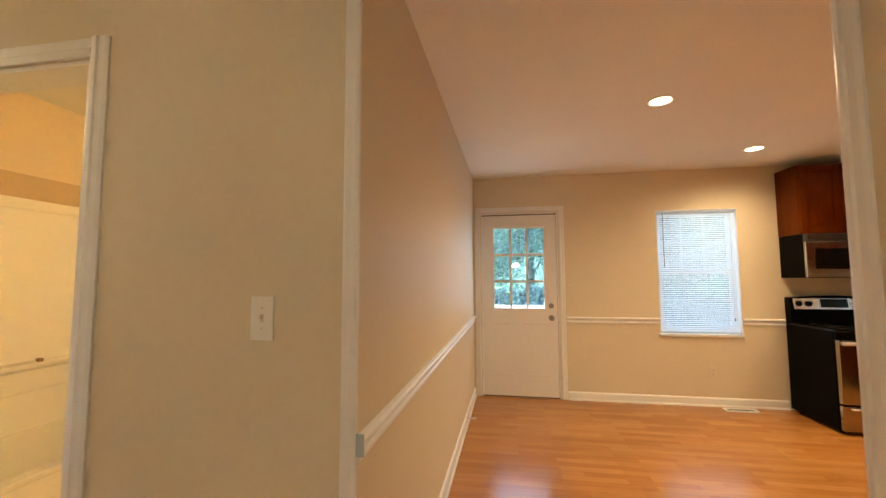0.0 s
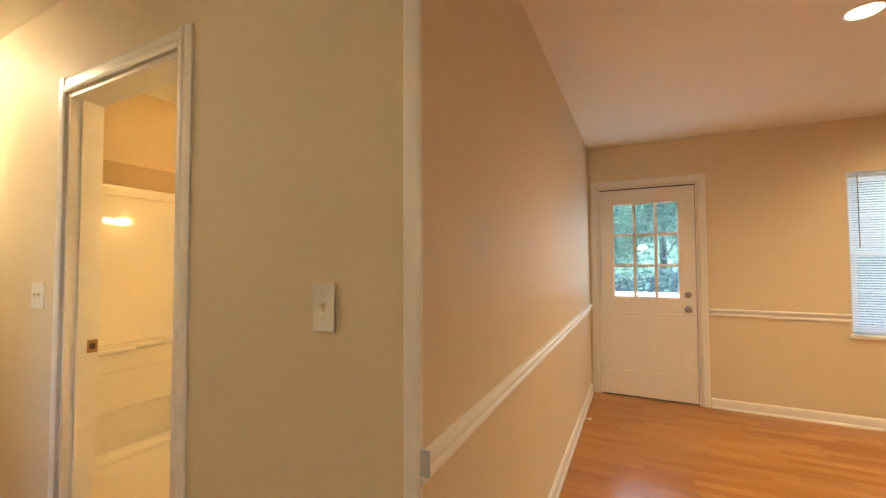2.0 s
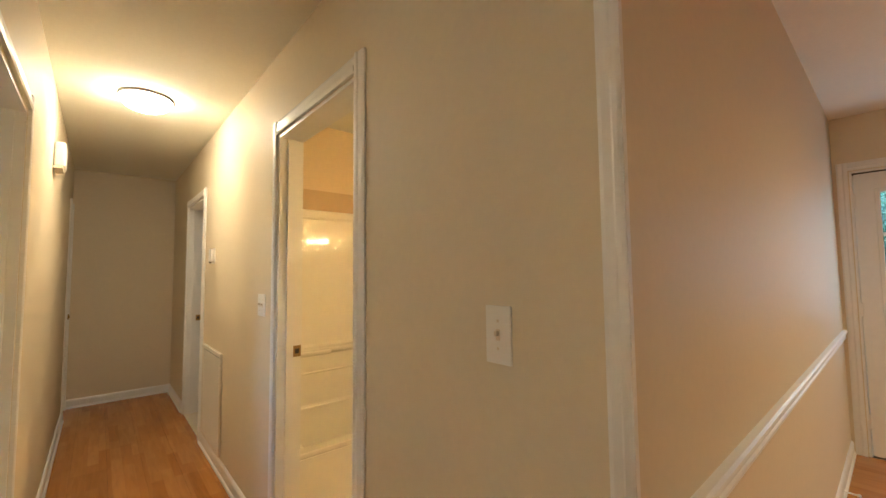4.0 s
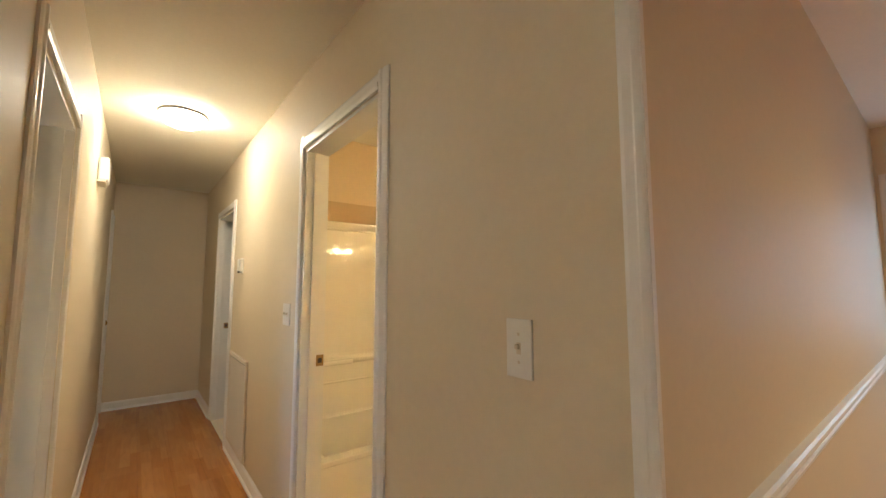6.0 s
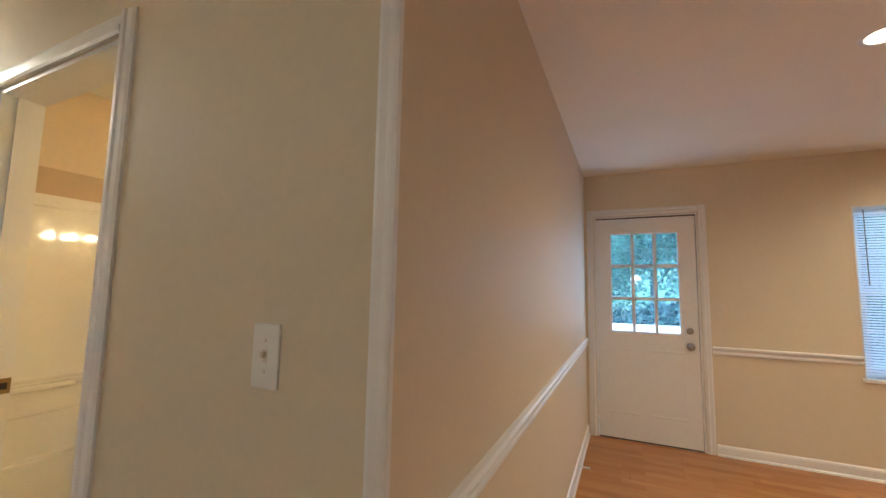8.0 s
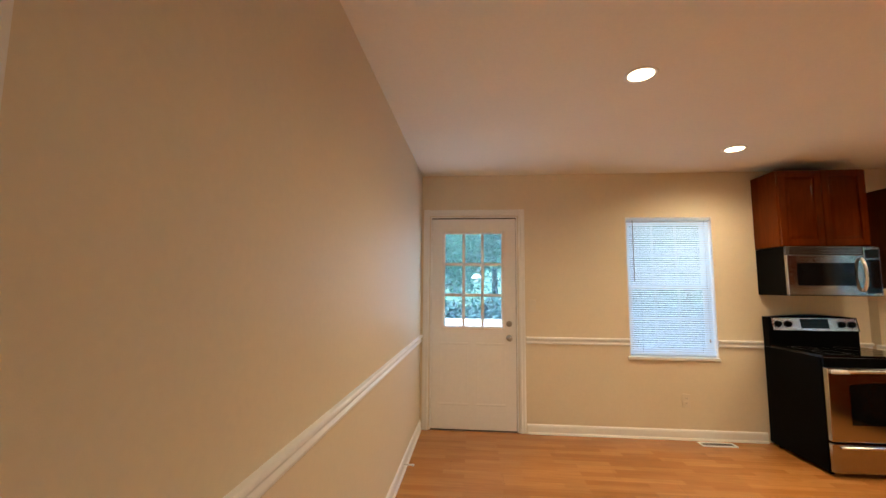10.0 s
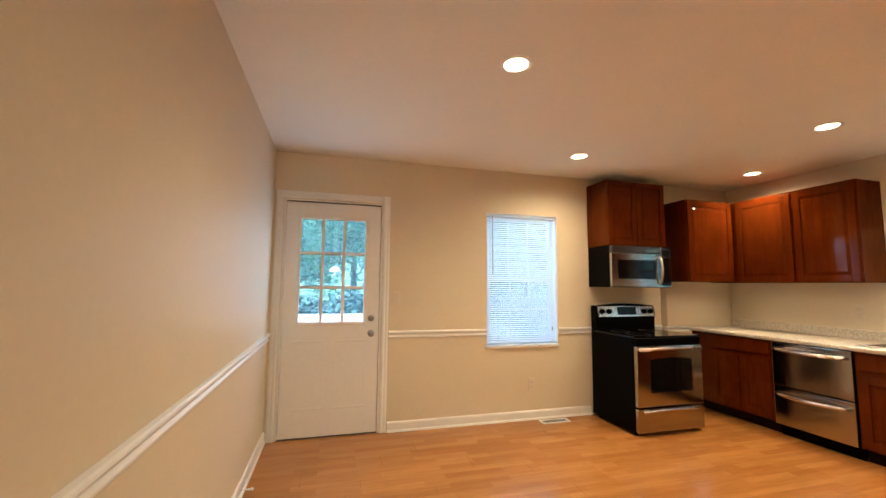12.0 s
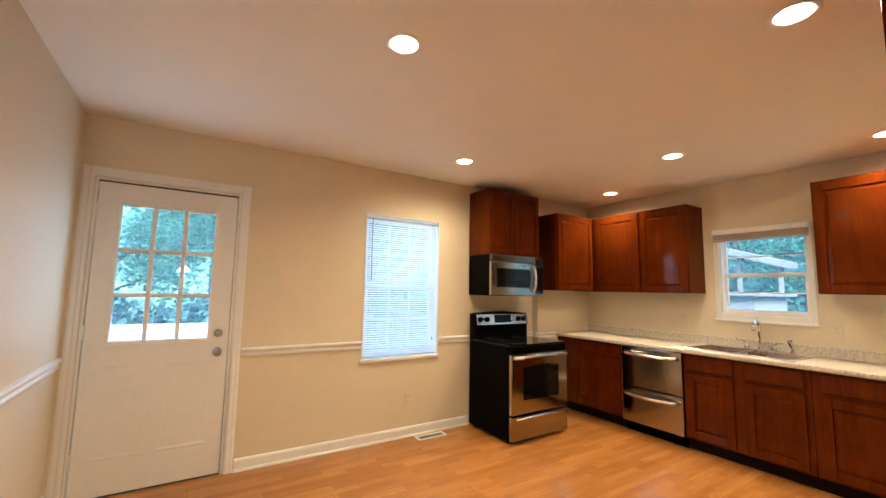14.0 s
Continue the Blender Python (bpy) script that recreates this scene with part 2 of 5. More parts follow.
BARK = material("grey_brown_bark", (0.035, 0.03, 0.026), rough=0.95, vary=0.3, grain=20, bump=0.6, bump_scale=40)
FENCEW = material("white_painted_rail", (0.42, 0.43, 0.44), rough=0.5, vary=0.05, grain=20)
FENCEB = material("weathered_fence_wood", (0.05, 0.05, 0.05), rough=0.85, vary=0.25, grain=20, stretch=(1, 1, 0.1))


# ---- mesh helpers ----
def box(bm, x0, y0, z0, x1, y1, z1, bevel=0.0, seg=1):
    made = bmesh.ops.create_cube(bm, size=1)["verts"]
    for v in made:
        v.co = Vector((x0 + (v.co.x + 0.5) * (x1 - x0), y0 + (v.co.y + 0.5) * (y1 - y0), z0 + (v.co.z + 0.5) * (z1 - z0)))
    if bevel:
        edges = list({e for v in made for e in v.link_edges})
        bmesh.ops.bevel(bm, geom=edges, offset=bevel, segments=seg, affect="EDGES", profile=0.6)
    return bm


def boxes(*rows, bevel=0.0, seg=1):
    bm = bmesh.new()
    for r in rows:
        box(bm, *r, bevel=bevel, seg=seg)
    return bm


def lathe(bm, centre, axis, rings, steps=24, cap=True):
    """Rings of (distance along the axis, radius) turned round it."""
    axis = Vector(axis).normalized()
    side = axis.orthogonal().normalized()
    other = axis.cross(side)
    loops = []
    for d, r in rings:
        loops.append([bm.verts.new(Vector(centre) + axis * d + (side * math.cos(a) + other * math.sin(a)) * r) for a in (2 * math.pi * i / steps for i in range(steps))])
    for a, b in zip(loops, loops[1:]):
        for i in range(steps):
            bm.faces.new((a[i], a[(i + 1) % steps], b[(i + 1) % steps], b[i]))
    if cap:
        bm.faces.new(list(reversed(loops[0])))
        bm.faces.new(loops[-1])
    return bm


def tube(bm, points, radius, steps=10):
    """A round bar along a line of points."""
    pts = [Vector(p) for p in points]
    loops = []
    for i, p in enumerate(pts):
        way = (pts[min(i + 1, len(pts) - 1)] - pts[max(i - 1, 0)]).normalized()
        side = way.cross(Vector((0, 0, 1)))
        side = side.normalized() if side.length > 0.05 else way.orthogonal().normalized()
        up = side.cross(way)
        loops.append([bm.verts.new(p + (side * math.cos(a) + up * math.sin(a)) * radius) for a in (2 * math.pi * k / steps for k in range(steps))])
    for a, b in zip(loops, loops[1:]):
        for k in range(steps):
            bm.faces.new((a[k], a[(k + 1) % steps], b[(k + 1) % steps], b[k]))
    bm.faces.new(list(reversed(loops[0])))
    bm.faces.new(loops[-1])
    return bm


def sweep(bm, profile, start, end, out, up=(0, 0, 1)):
    """A moulding: a profile of (out, up) pairs carried from start to end."""
    start, end, out, up = Vector(start), Vector(end), Vector(out), Vector(up)
    rings = [[bm.verts.new(p + out * a + up * b) for a, b in profile] for p in (start, end)]
    k = len(profile)
    for i in range(k):
        bm.faces.new((rings[0][i], rings[0][(i + 1) % k], rings[1][(i + 1) % k], rings[1][i]))
    bm.faces.new(rings[0])
    bm.faces.new(list(reversed(rings[1])))
    bmesh.ops.recalc_face_normals(bm, faces=bm.faces)
    return bm


def origin_of(ob):
    place = Vector((0, 0, 0))
    while ob is not None:
        place += ob.location
        ob = ob.parent
    return place


def mesh_of(name, bm, mat, smooth=False):
    data = bpy.data.meshes.new(name)
    bmesh.ops.recalc_face_normals(bm, faces=bm.faces)
    bm.to_mesh(data)
    bm.free()
    data.materials.append(mat)
    if smooth:
        for p in data.polygons:
            p.use_smooth = True
    return data


def thing(name, x, y, z, label, category, group="", kind=""):
    ob = new(name)
    ob.location = (x, y, z)
    ob.empty_display_size = 0.1
    return tagged(ob, label, category, group, kind)


def part(name, bm, mat, parent, label="", smooth=False):
    """A bmesh in world places becomes one mesh under its thing."""
    bmesh.ops.translate(bm, verts=bm.verts, vec=-origin_of(parent))
    ob = new(name, mesh_of(name, bm, mat, smooth))
    ob.parent = parent
    if label:
        tagged(ob, label)
    return ob


def solid(name, bm, mat, label, category, kind="", at=None, group="", smooth=False):
    """A thing that is one mesh."""
    at = Vector(at) if at else sum((v.co for v in bm.verts), Vector()) / len(bm.verts)
    bmesh.ops.translate(bm, verts=bm.verts, vec=-at)
    ob = new(name, mesh_of(name, bm, mat, smooth))
    ob.location = at
    return tagged(ob, label, category, group, kind)


def wall_rows(along, a0, a1, c0, c1, z0, z1, holes):
    """Boxes of a wall along x or y with openings (from, to, bottom, top)."""
    rows, at = [], a0

    def add(p, q, lo, hi):
        if q - p > 1e-4 and hi - lo > 1e-4:
            rows.append((p, c0, lo, q, c1, hi) if along == "x" else (c0, p, lo, c1, q, hi))
    for h0, h1, b, t in sorted(holes):
        add(at, h0, z0, z1)
        add(h0, h1, z0, b)
        add(h0, h1, t, z1)
        at = h1
    add(at, a1, z0, z1)
    return rows


def wall(name, along, a0, a1, c0, c1, holes=(), mat=None, label="beige painted plaster wall", z0=-0.05, z1=None):
    bm = boxes(*wall_rows(along, a0, a1, c0, c1, z0, z1 or H, holes))
    bmesh.ops.remove_doubles(bm, verts=bm.verts, dist=1e-5)
    return solid(name, bm, mat or PAINT, label, "wall", "structure", at=(0, 0, 0))


# ---- structure ----

BATH_DOOR = (-1.76, -0.966, 0.0, 2.055)
ROOM_DOOR = (-4.39, -3.605, 0.0, 2.03)
BACK_DOOR = (0.06, 0.926, 0.0, 2.075)
BLIND_WIN = (1.96, 2.757, 0.732, 2.058)
SINK_WIN = (2.64, 3.30, 1.19, 1.95)
NEAR_DOOR = (-1.93, -1.13, 0.0, 2.0)
FAR_DOOR = (-5.34, -5.005, 0.0, 2.04)
# unseen opening, assumed so that light enters the living room
UNSEEN_WIN = (-0.2, 0.6, 0.9, 2.0)

solid("floor", boxes((-5.75, -3.2, -0.15, 5.3, 5.1, -0.008)), DARK, "subfloor under wood laminate planks", "floor", "structure", at=(0, 0, 0))
solid("ceiling", boxes((-5.75, -3.2, H, 5.3, 5.1, H + 0.15)), CEIL, "flat white painted ceiling", "ceiling", "structure", at=(0, 0, 0))
wall("wall_kitchen_left", "y", SOUTH + 0.12, BACK + 0.12, LEFT - 0.12, LEFT)
wall("wall_hall_right", "x", HALLEND, LEFT, SOUTH, SOUTH + 0.12, [BATH_DOOR, ROOM_DOOR])
wall("wall_kitchen_south", "x", 1.175, RIGHT + 0.12, SOUTH - 0.12, SOUTH)
wall("wall_back", "x", LEFT, 4.07, BACK, BACK + 0.12, [BACK_DOOR, BLIND_WIN])
step = wall("wall_back_step", "x", 4.07, RIGHT, STEP, BACK + 0.12)
for v in step.data.vertices:
    # the step's side face is slanted to catch light, avoiding a dark edge
    if v.co.x < 4.08 and v.co.y < STEP + 0.01:
        v.co.x += 0.05
wall("wall_sink", "y", SOUTH, BACK + 0.12, RIGHT, RIGHT + 0.12, [SINK_WIN])
wall("wall_hall_left", "x", HALLEND, -0.75, HALLW - 0.12, HALLW, [FAR_DOOR, NEAR_DOOR])
wall("wall_hall_end", "y", HALLW - 0.12, SOUTH + 0.12, HALLEND - 0.12, HALLEND)
wall("wall_living_left", "y", -3.0, HALLW - 0.12, -0.87, -0.75)
wall("wall_living_back", "x", -0.87, 1.295, -3.12, -3.0, [UNSEEN_WIN])
wall("wall_living_right", "y", -3.0, SOUTH - 0.12, 1.175, 1.295)
# bathroom and side room shells
wall("wall_bath_far", "x", -2.72, LEFT - 0.12, 3.2, 3.32, mat=BATHUP, label="cream painted bathroom wall")
wall("wall_bath_left", "y", SOUTH + 0.12, 3.2, -2.72, -2.6, mat=BATHUP, label="cream painted bathroom wall")
wall("wall_room_far", "x", -5.53, -2.72, 4.0, 4.12)
wall("wall_room_left", "y", SOUTH + 0.12, 4.0, -5.53, -5.41)
wall("wall_room_right", "y", 3.2, 4.0, -2.84, -2.72)
# its unseen opening is added to bring daylight onto the open hall door
wall("wall_side_far", "x", -5.53, -0.87, -1.6, -1.48, [(-1.75, -1.15, 1.0, 2.0)])
wall("wall_side_left", "y", -1.48, HALLW - 0.12, -5.53, -5.41)

# ---- trim ----
CASE = [(0, 0), (0.012, 0), (0.016, 0.01), (0.016, 0.022), (0.011, 0.028), (0.011, 0.05), (0.007, 0.062), (0, 0.062)]
BASE = [(0, 0), (0.014, 0), (0.014, 0.07), (0.011, 0.082), (0.005, 0.09), (0, 0.09)]
SHOE = [(0, 0), (0.024, 0), (0.022, 0.012), (0.0145, 0.018), (0, 0.018)]
RAIL = [(0, -0.034), (0.011, -0.033), (0.015, -0.027), (0.015, -0.019), (0.010, -0.013), (0.006, -0.007), (0.007, 0.002), (0.013, 0.009), (0.024, 0.012), (0.027, 0.019), (0.025, 0.027), (0.018, 0.032), (0, 0.034)]


def casing_rows(name, along, hole, c, out, label, foot=0.0, wide=1.0):
    """Moulded casing on three sides of an opening; profile widths run away from it."""
    a0, a1, b, t = hole
    o = (0, out, 0) if along == "x" else (out, 0, 0)
    way = Vector((1, 0, 0)) if along == "x" else Vector((0, 1, 0))

    def p(a, z):
        return (a, c, z) if along == "x" else (c, a, z)
    g, prof, w = 0.006, [(a, b_ * wide) for a, b_ in CASE], 0.062 * wide
    trim = thing(name, *p((a0 + a1) / 2, foot), label, "trim", kind="structure")
    part("side_casing", sweep(bmesh.new(), prof, p(a0 - g, foot), p(a0 - g, t + g + w), o, -way), WHITE, trim)
    part("side_casing", sweep(bmesh.new(), prof, p(a1 + g, foot), p(a1 + g, t + g + w), o, way), WHITE, trim)
    part("head_casing", sweep(bmesh.new(), prof, p(a0 - g, t + g), p(a1 + g, t + g), o, (0, 0, 1)), WHITE, trim)
    return trim


def jamb(name, along, hole, c0, c1, label, stop_at=0.45):
    a0, a1, b, t = hole
    w = 0.014

    def row(p, q, lo, hi):
        return (p, c0, lo, q, c1, hi) if along == "x" else (c0, p, lo, c1, q, hi)
    frame_ob = thing(name, *((a0, c0, b) if along == "x" else (c0, a0, b)), label, "door frame", kind="structure")
    part("side_jamb", boxes(row(a0 - 0.001, a0 + w, b, t)), WHITE, frame_ob)
    part("side_jamb", boxes(row(a1 - w, a1 + 0.001, b, t)), WHITE, frame_ob)
    part("head_jamb", boxes(row(a0 + w, a1 - w, t - w, t + 0.001)), WHITE, frame_ob)
    m0, m1 = c0 + (c1 - c0) * stop_at, c0 + (c1 - c0) * (stop_at + 0.29)

    def stop(p, q, lo, hi):
        return (p, m0, lo, q, m1, hi) if along == "x" else (m0, p, lo, m1, q, hi)
    part("door_stop", boxes(stop(a0 + w, a0 + w + 0.011, b, t - w)), WHITE, frame_ob)
    part("door_stop", boxes(stop(a1 - w - 0.011, a1 - w, b, t - w)), WHITE, frame_ob)
    return frame_ob


def run(name, profile, start, end, out, label, mat=None):
    return solid(name, sweep(bmesh.new(), profile, start, end, out), mat or WHITE, label, "trim", "structure")


casing_rows("trim_bath_door", "x", BATH_DOOR, SOUTH, -1, "glossy white moulded casing round the bathroom doorway", wide=1.05)
jb = jamb("door_frame_bath", "x", BATH_DOOR, SOUTH, SOUTH + 0.12, "white painted doorway jamb with a brass strike plate", 0.33)
casing_rows("trim_room_door", "x", ROOM_DOOR, SOUTH, -1, "white moulded casing round a hall doorway")
jr = jamb("door_frame_room", "x", ROOM_DOOR, SOUTH, SOUTH + 0.12, "white painted doorway jamb at the hall's far end", 0.33)
casing_rows("trim_near_door", "x", NEAR_DOOR, HALLW, 1, "glossy white casing round an open hall doorway")
casing_rows("trim_far_door", "x", FAR_DOOR, HALLW, 1, "white casing round a door at the hall's end")
casing_rows("trim_back_door", "x", BACK_DOOR, BACK, -1, "white casing round the glazed back door")
jamb("door_frame_back", "x", (BACK_DOOR[0], BACK_DOOR[1], 0, BACK_DOOR[3]), BACK, BACK + 0.12, "white jamb of the glazed back door")

for jb_, x_, z_ in ((jb, BATH_DOOR[0] + 0.014, 0.965), (jr, ROOM_DOOR[0] + 0.014, 0.93)):
    sp = part("strike_plate", boxes((x_, SOUTH + 0.077, z_ - 0.028, x_ + 0.002, SOUTH + 0.117, z_ + 0.028), bevel=0.0008), BRASS, jb_, "small brass strike plate")
    part("latch_hole", boxes((x_ + 0.0022, SOUTH + 0.087, z_ - 0.012, x_ + 0.003, SOUTH + 0.107, z_ + 0.012)), SLOT, sp)

# cased opening between living room and kitchen
op = thing("trim_kitchen_opening", LEFT, SOUTH, 0, "white moulded corner casing where the hall wall meets the kitchen", "trim", kind="structure")
CORNER = [(0, 0), (0.008, 0), (0.010, 0.006), (0.010, 0.014), (0.007, 0.019), (0.007, 0.035), (0.004, 0.044), (0, 0.045)]
part("side_casing", sweep(bmesh.new(), CORNER, (LEFT - 0.0002, SOUTH, 0), (LEFT - 0.0002, SOUTH, H), (0, -1, 0), (-1, 0, 0)), WHITE, op)
part("corner_bead", boxes((LEFT, SOUTH - 0.0075, 0, LEFT + 0.002, SOUTH + 0.006, H - 0.002)), WHITE, op)
part("painter_tape", boxes((LEFT + 0.0005, SOUTH - 0.0064, 0.848, LEFT + 0.026, SOUTH - 0.0044, 0.908), bevel=0.0008), TAPE, op, "scrap of pale blue tape at the rail's end")
op2 = thing("trim_living_corner", 1.175, SOUTH, 0, "white moulded corner casing at the end of the living room wall", "trim", kind="structure")
part("side_casing", sweep(bmesh.new(), CASE, (1.175, SOUTH + 0.002, 0), (1.175, SOUTH + 0.002, H), (-1, 0, 0), (0, -1, 0)), WHITE, op2)
part("corner_bead", boxes((1.164, SOUTH, 0, 1.218, SOUTH + 0.006, H - 0.002), bevel=0.001), WHITE, op2)

for n_, s_, e_, o_ in (
        ("baseboard_kitchen_left", (LEFT, SOUTH + 0.007, 0), (LEFT, BACK, 0), (1, 0, 0)),
        ("baseboard_back", (1.0, BACK, 0), (3.13, BACK, 0), (0, -1, 0)),
        ("baseboard_switch_wall", (-0.86, SOUTH, 0), (-0.11, SOUTH, 0), (0, -1, 0)),
        ("baseboard_hall_right", (-3.53, SOUTH, 0), (-1.835, SOUTH, 0), (0, -1, 0)),
        ("baseboard_hall_far", (HALLEND, SOUTH, 0), (-4.46, SOUTH, 0), (0, -1, 0)),
        ("baseboard_hall_end", (HALLEND, HALLW, 0), (HALLEND, SOUTH, 0), (1, 0, 0)),
        ("baseboard_hall_left", (-4.93, HALLW, 0), (-2.0, HALLW, 0), (0, 1, 0)),
        ("baseboard_hall_near", (-1.06, HALLW, 0), (-0.75, HALLW, 0), (0, 1, 0))):
    run(n_, BASE, s_, e_, o_, "white painted baseboard along the wall")
    run("trim_shoe", SHOE, s_, e_, o_, "white quarter-round shoe moulding on the floor")
RZ = 0.864
run("trim_chair_rail_left", RAIL, (LEFT, SOUTH - 0.004, RZ), (LEFT, BACK, RZ), (1, 0, 0), "white moulded chair rail along the beige wall")
run("trim_chair_rail_back", RAIL, (1.0, BACK, RZ), (BLIND_WIN[0] - 0.002, BACK, RZ), (0, -1, 0), "white moulded chair rail along the back wall")
run("trim_chair_rail_back_right", RAIL, (BLIND_WIN[1] + 0.002, BACK, RZ), (4.068, BACK, RZ), (0, -1, 0), "white moulded chair rail along the back wall")
run("trim_chair_rail_step", RAIL, (4.072, STEP, RZ - 0.01), (4.42, STEP, RZ - 0.01), (0, -1, 0), "white moulded chair rail behind the stove")


# ---- lamps ----
def recessed_light(x, y):
    t = thing("recessed_light", x, y, H, "round recessed ceiling light, lit warm, with a white trim ring", "ceiling light", "recessed ceiling lights")
    part("trim_ring", lathe(bmesh.new(), (x, y, H), (0, 0, -1), [(-0.003, 0.088), (0.004, 0.086), (0.006, 0.078), (0.004, 0.068), (0.001, 0.064)], 32, cap=False), WHITE, t, smooth=True)
    part("lens", lathe(bmesh.new(), (x, y, H), (0, 0, -1), [(0.0015, 0.066), (0.0035, 0.05), (0.005, 0.02)], 28), CAN, t, "glowing round lens")
    beam = bpy.data.lights.new("recessed_beam", "SPOT")
    beam.energy, beam.color, beam.spot_size, beam.spot_blend, beam.shadow_soft_size = 10.0, WARM, radians(164), 1.0, 0.085
    lamp = new("recessed_beam", beam)
    lamp.parent, lamp.location = t, (0, 0, -0.012)
    return t


can = recessed_light(1.393, 3.035)
for x_, y_ in ((2.6, 4.235), (4.61, 4.19), (3.905, 3.13), (2.6, 1.975), (4.6, 2.05)):
    copy_thing(can, Matrix.Translation((x_, y_, H)))

dome = thing("hall_ceiling_light", -2.84, 0.86, H, "frosted glass dome ceiling light, lit, on a metal rim", "ceiling light")
part("rim", lathe(bmesh.new(), (-2.84, 0.86, H), (0, 0, -1), [(-0.002, 0.146), (0.014, 0.148), (0.018, 0.142)], 40), NICKEL, dome, "satin metal rim", smooth=True)
part("shade", lathe(bmesh.new(), (-2.84, 0.86, H), (0, 0, -1), [(0.015, 0.141), (0.04, 0.134), (0.063, 0.11), (0.08, 0.075), (0.088, 0.035), (0.09, 0.008)], 40), DOME, dome, "glowing frosted glass bowl", smooth=True)


# ---- cabinets ----
def panel_door(name, axis, c, a0, a1, z0, z1, parent, out, frame_w=0.058, knob=False):
    """A raised-panel door or drawer front on a face across y (axis 'x') or across x (axis 'y'); out: the way it faces."""
    d = 0.02 * out

    def row(p, q, lo, hi, e0, e1):
        e0, e1 = sorted((c + e0, c + e1))
        return (p, e0, lo, q, e1, hi) if axis == "x" else (e0, p, lo, e1, q, hi)
    slab = part(name, boxes(row(a0, a0 + frame_w, z0, z1, 0, d), row(a1 - frame_w, a1, z0, z1, 0, d),
                            row(a0 + frame_w, a1 - frame_w, z0, z0 + frame_w, 0, d * 0.97), row(a0 + frame_w, a1 - frame_w, z1 - frame_w, z1, 0, d * 0.97), bevel=0.004, seg=2), CHERRY, parent)
    bm = bmesh.new()
    f, m = frame_w - 0.003, 0.032
    outer = [(a0 + f, z0 + f), (a1 - f, z0 + f), (a1 - f, z1 - f), (a0 + f, z1 - f)]
    inner = [(a0 + f + m, z0 + f + m), (a1 - f - m, z0 + f + m), (a1 - f - m, z1 - f - m), (a0 + f + m, z1 - f - m)]

    def vert(a, z, e):
        return bm.verts.new((a, c + e, z) if axis == "x" else (c + e, a, z))
    low = [vert(a, z, d * 0.35) for a, z in outer]
    high = [vert(a, z, d * 0.85) for a, z in inner]
    back = [vert(a, z, 0.002 * out) for a, z in outer]
    for i in range(4):
        j = (i + 1) % 4
        bm.faces.new((low[i], low[j], high[j], high[i]))
        bm.faces.new((back[i], back[j], low[j], low[i]))
    bm.faces.new(high)
    bm.faces.new(back)
    part("raised_panel", bm, CHERRY, slab)
    return slab


def drawer_front(axis, c, a0, a1, z0, z1, parent, out):
    e0, e1 = sorted((c, c + 0.02 * out))
    row = (a0, e0, z0, a1, e1, z1) if axis == "x" else (e0, a0, z0, e1, a1, z1)
    return part("drawer_front", boxes(row, bevel=0.006, seg=2), CHERRY, parent)


def carcass(parent, x0, y0, z0, x1, y1, z1):
    return part("body", boxes((x0, y0, z0, x1, y1, z1), bevel=0.002), CHERRY, parent)


WALLCAB = "red-brown cherry wall cabinet"
# over the microwave
hood_cab = thing("wall_cabinet", 3.49, BACK, 1.738, "cherry wall cabinet with two doors above the microwave", "cabinet", "kitchen wall cabinets")
carcass(hood_cab, 3.132, 4.57, 1.738, 3.845, BACK - 0.002, 2.41)
panel_door("door", "x", 4.57, 3.138, 3.486, 1.745, 2.40, hood_cab, -1, 0.055)
panel_door("door", "x", 4.57, 3.492, 3.839, 1.745, 2.40, hood_cab, -1, 0.055)
# corner on the back wall
corner_cab = thing("wall_cabinet", 4.4, STEP, 1.385, "cherry wall cabinet with raised-panel door beside the corner", "cabinet", "kitchen wall cabinets")
carcass(corner_cab, 4.095, 4.54, 1.385, 4.74, STEP - 0.002, 2.262)
panel_door("door", "x", 4.54, 4.11, 4.715, 1.392, 2.245, corner_cab, -1)
part("crown_strip", boxes((4.085, 4.53, 2.242, 4.74, 4.54, 2.265), bevel=0.003), CHERRY, corner_cab)
# on the sink wall
for y0_, y1_, d0_, d1_, note in ((3.942, 4.52, 3.955, 4.5, "next to the corner"), (3.442, 3.94, 3.457, 3.93, "beside the sink window"),
                                 (1.96, 2.51, 1.975, 2.498, "beside the sink window"), (1.34, 1.958, 1.35, 1.945, "at the end of the counter run")):
    cab = thing("wall_cabinet", RIGHT, (y0_ + y1_) / 2, 1.385, WALLCAB + " " + note, "cabinet", "kitchen wall cabinets")
    lo, hi = (1.38, 2.262) if y0_ > 3 else (1.39, 2.272)
    carcass(cab, 4.76, y0_, lo, RIGHT - 0.002, y1_ if d1_ < 4.45 else STEP - 0.002, hi)
    panel_door("door", "y", 4.76, d0_, d1_, lo + 0.007, hi - 0.02, cab, -1)
    part("crown_strip", boxes((4.75, y0_, hi - 0.02, 4.76, y1_, hi + 0.003), bevel=0.003), CHERRY, cab)
south_cab = thing("wall_cabinet", 2.5, SOUTH, 1.78, "dark cherry wall cabinet high on the wall", "cabinet", "kitchen wall cabinets")
carcass(south_cab, 2.02, SOUTH + 0.002, 1.78, 2.95, SOUTH + 0.31, 2.42)
panel_door("door", "x", SOUTH + 0.31, 2.03, 2.482, 1.787, 2.41, south_cab, 1)
panel_door("door", "x", SOUTH + 0.31, 2.488, 2.94, 1.787, 2.41, south_cab, 1)

# base run along the sink wall
FACE, TOPZ = 4.455, 0.842


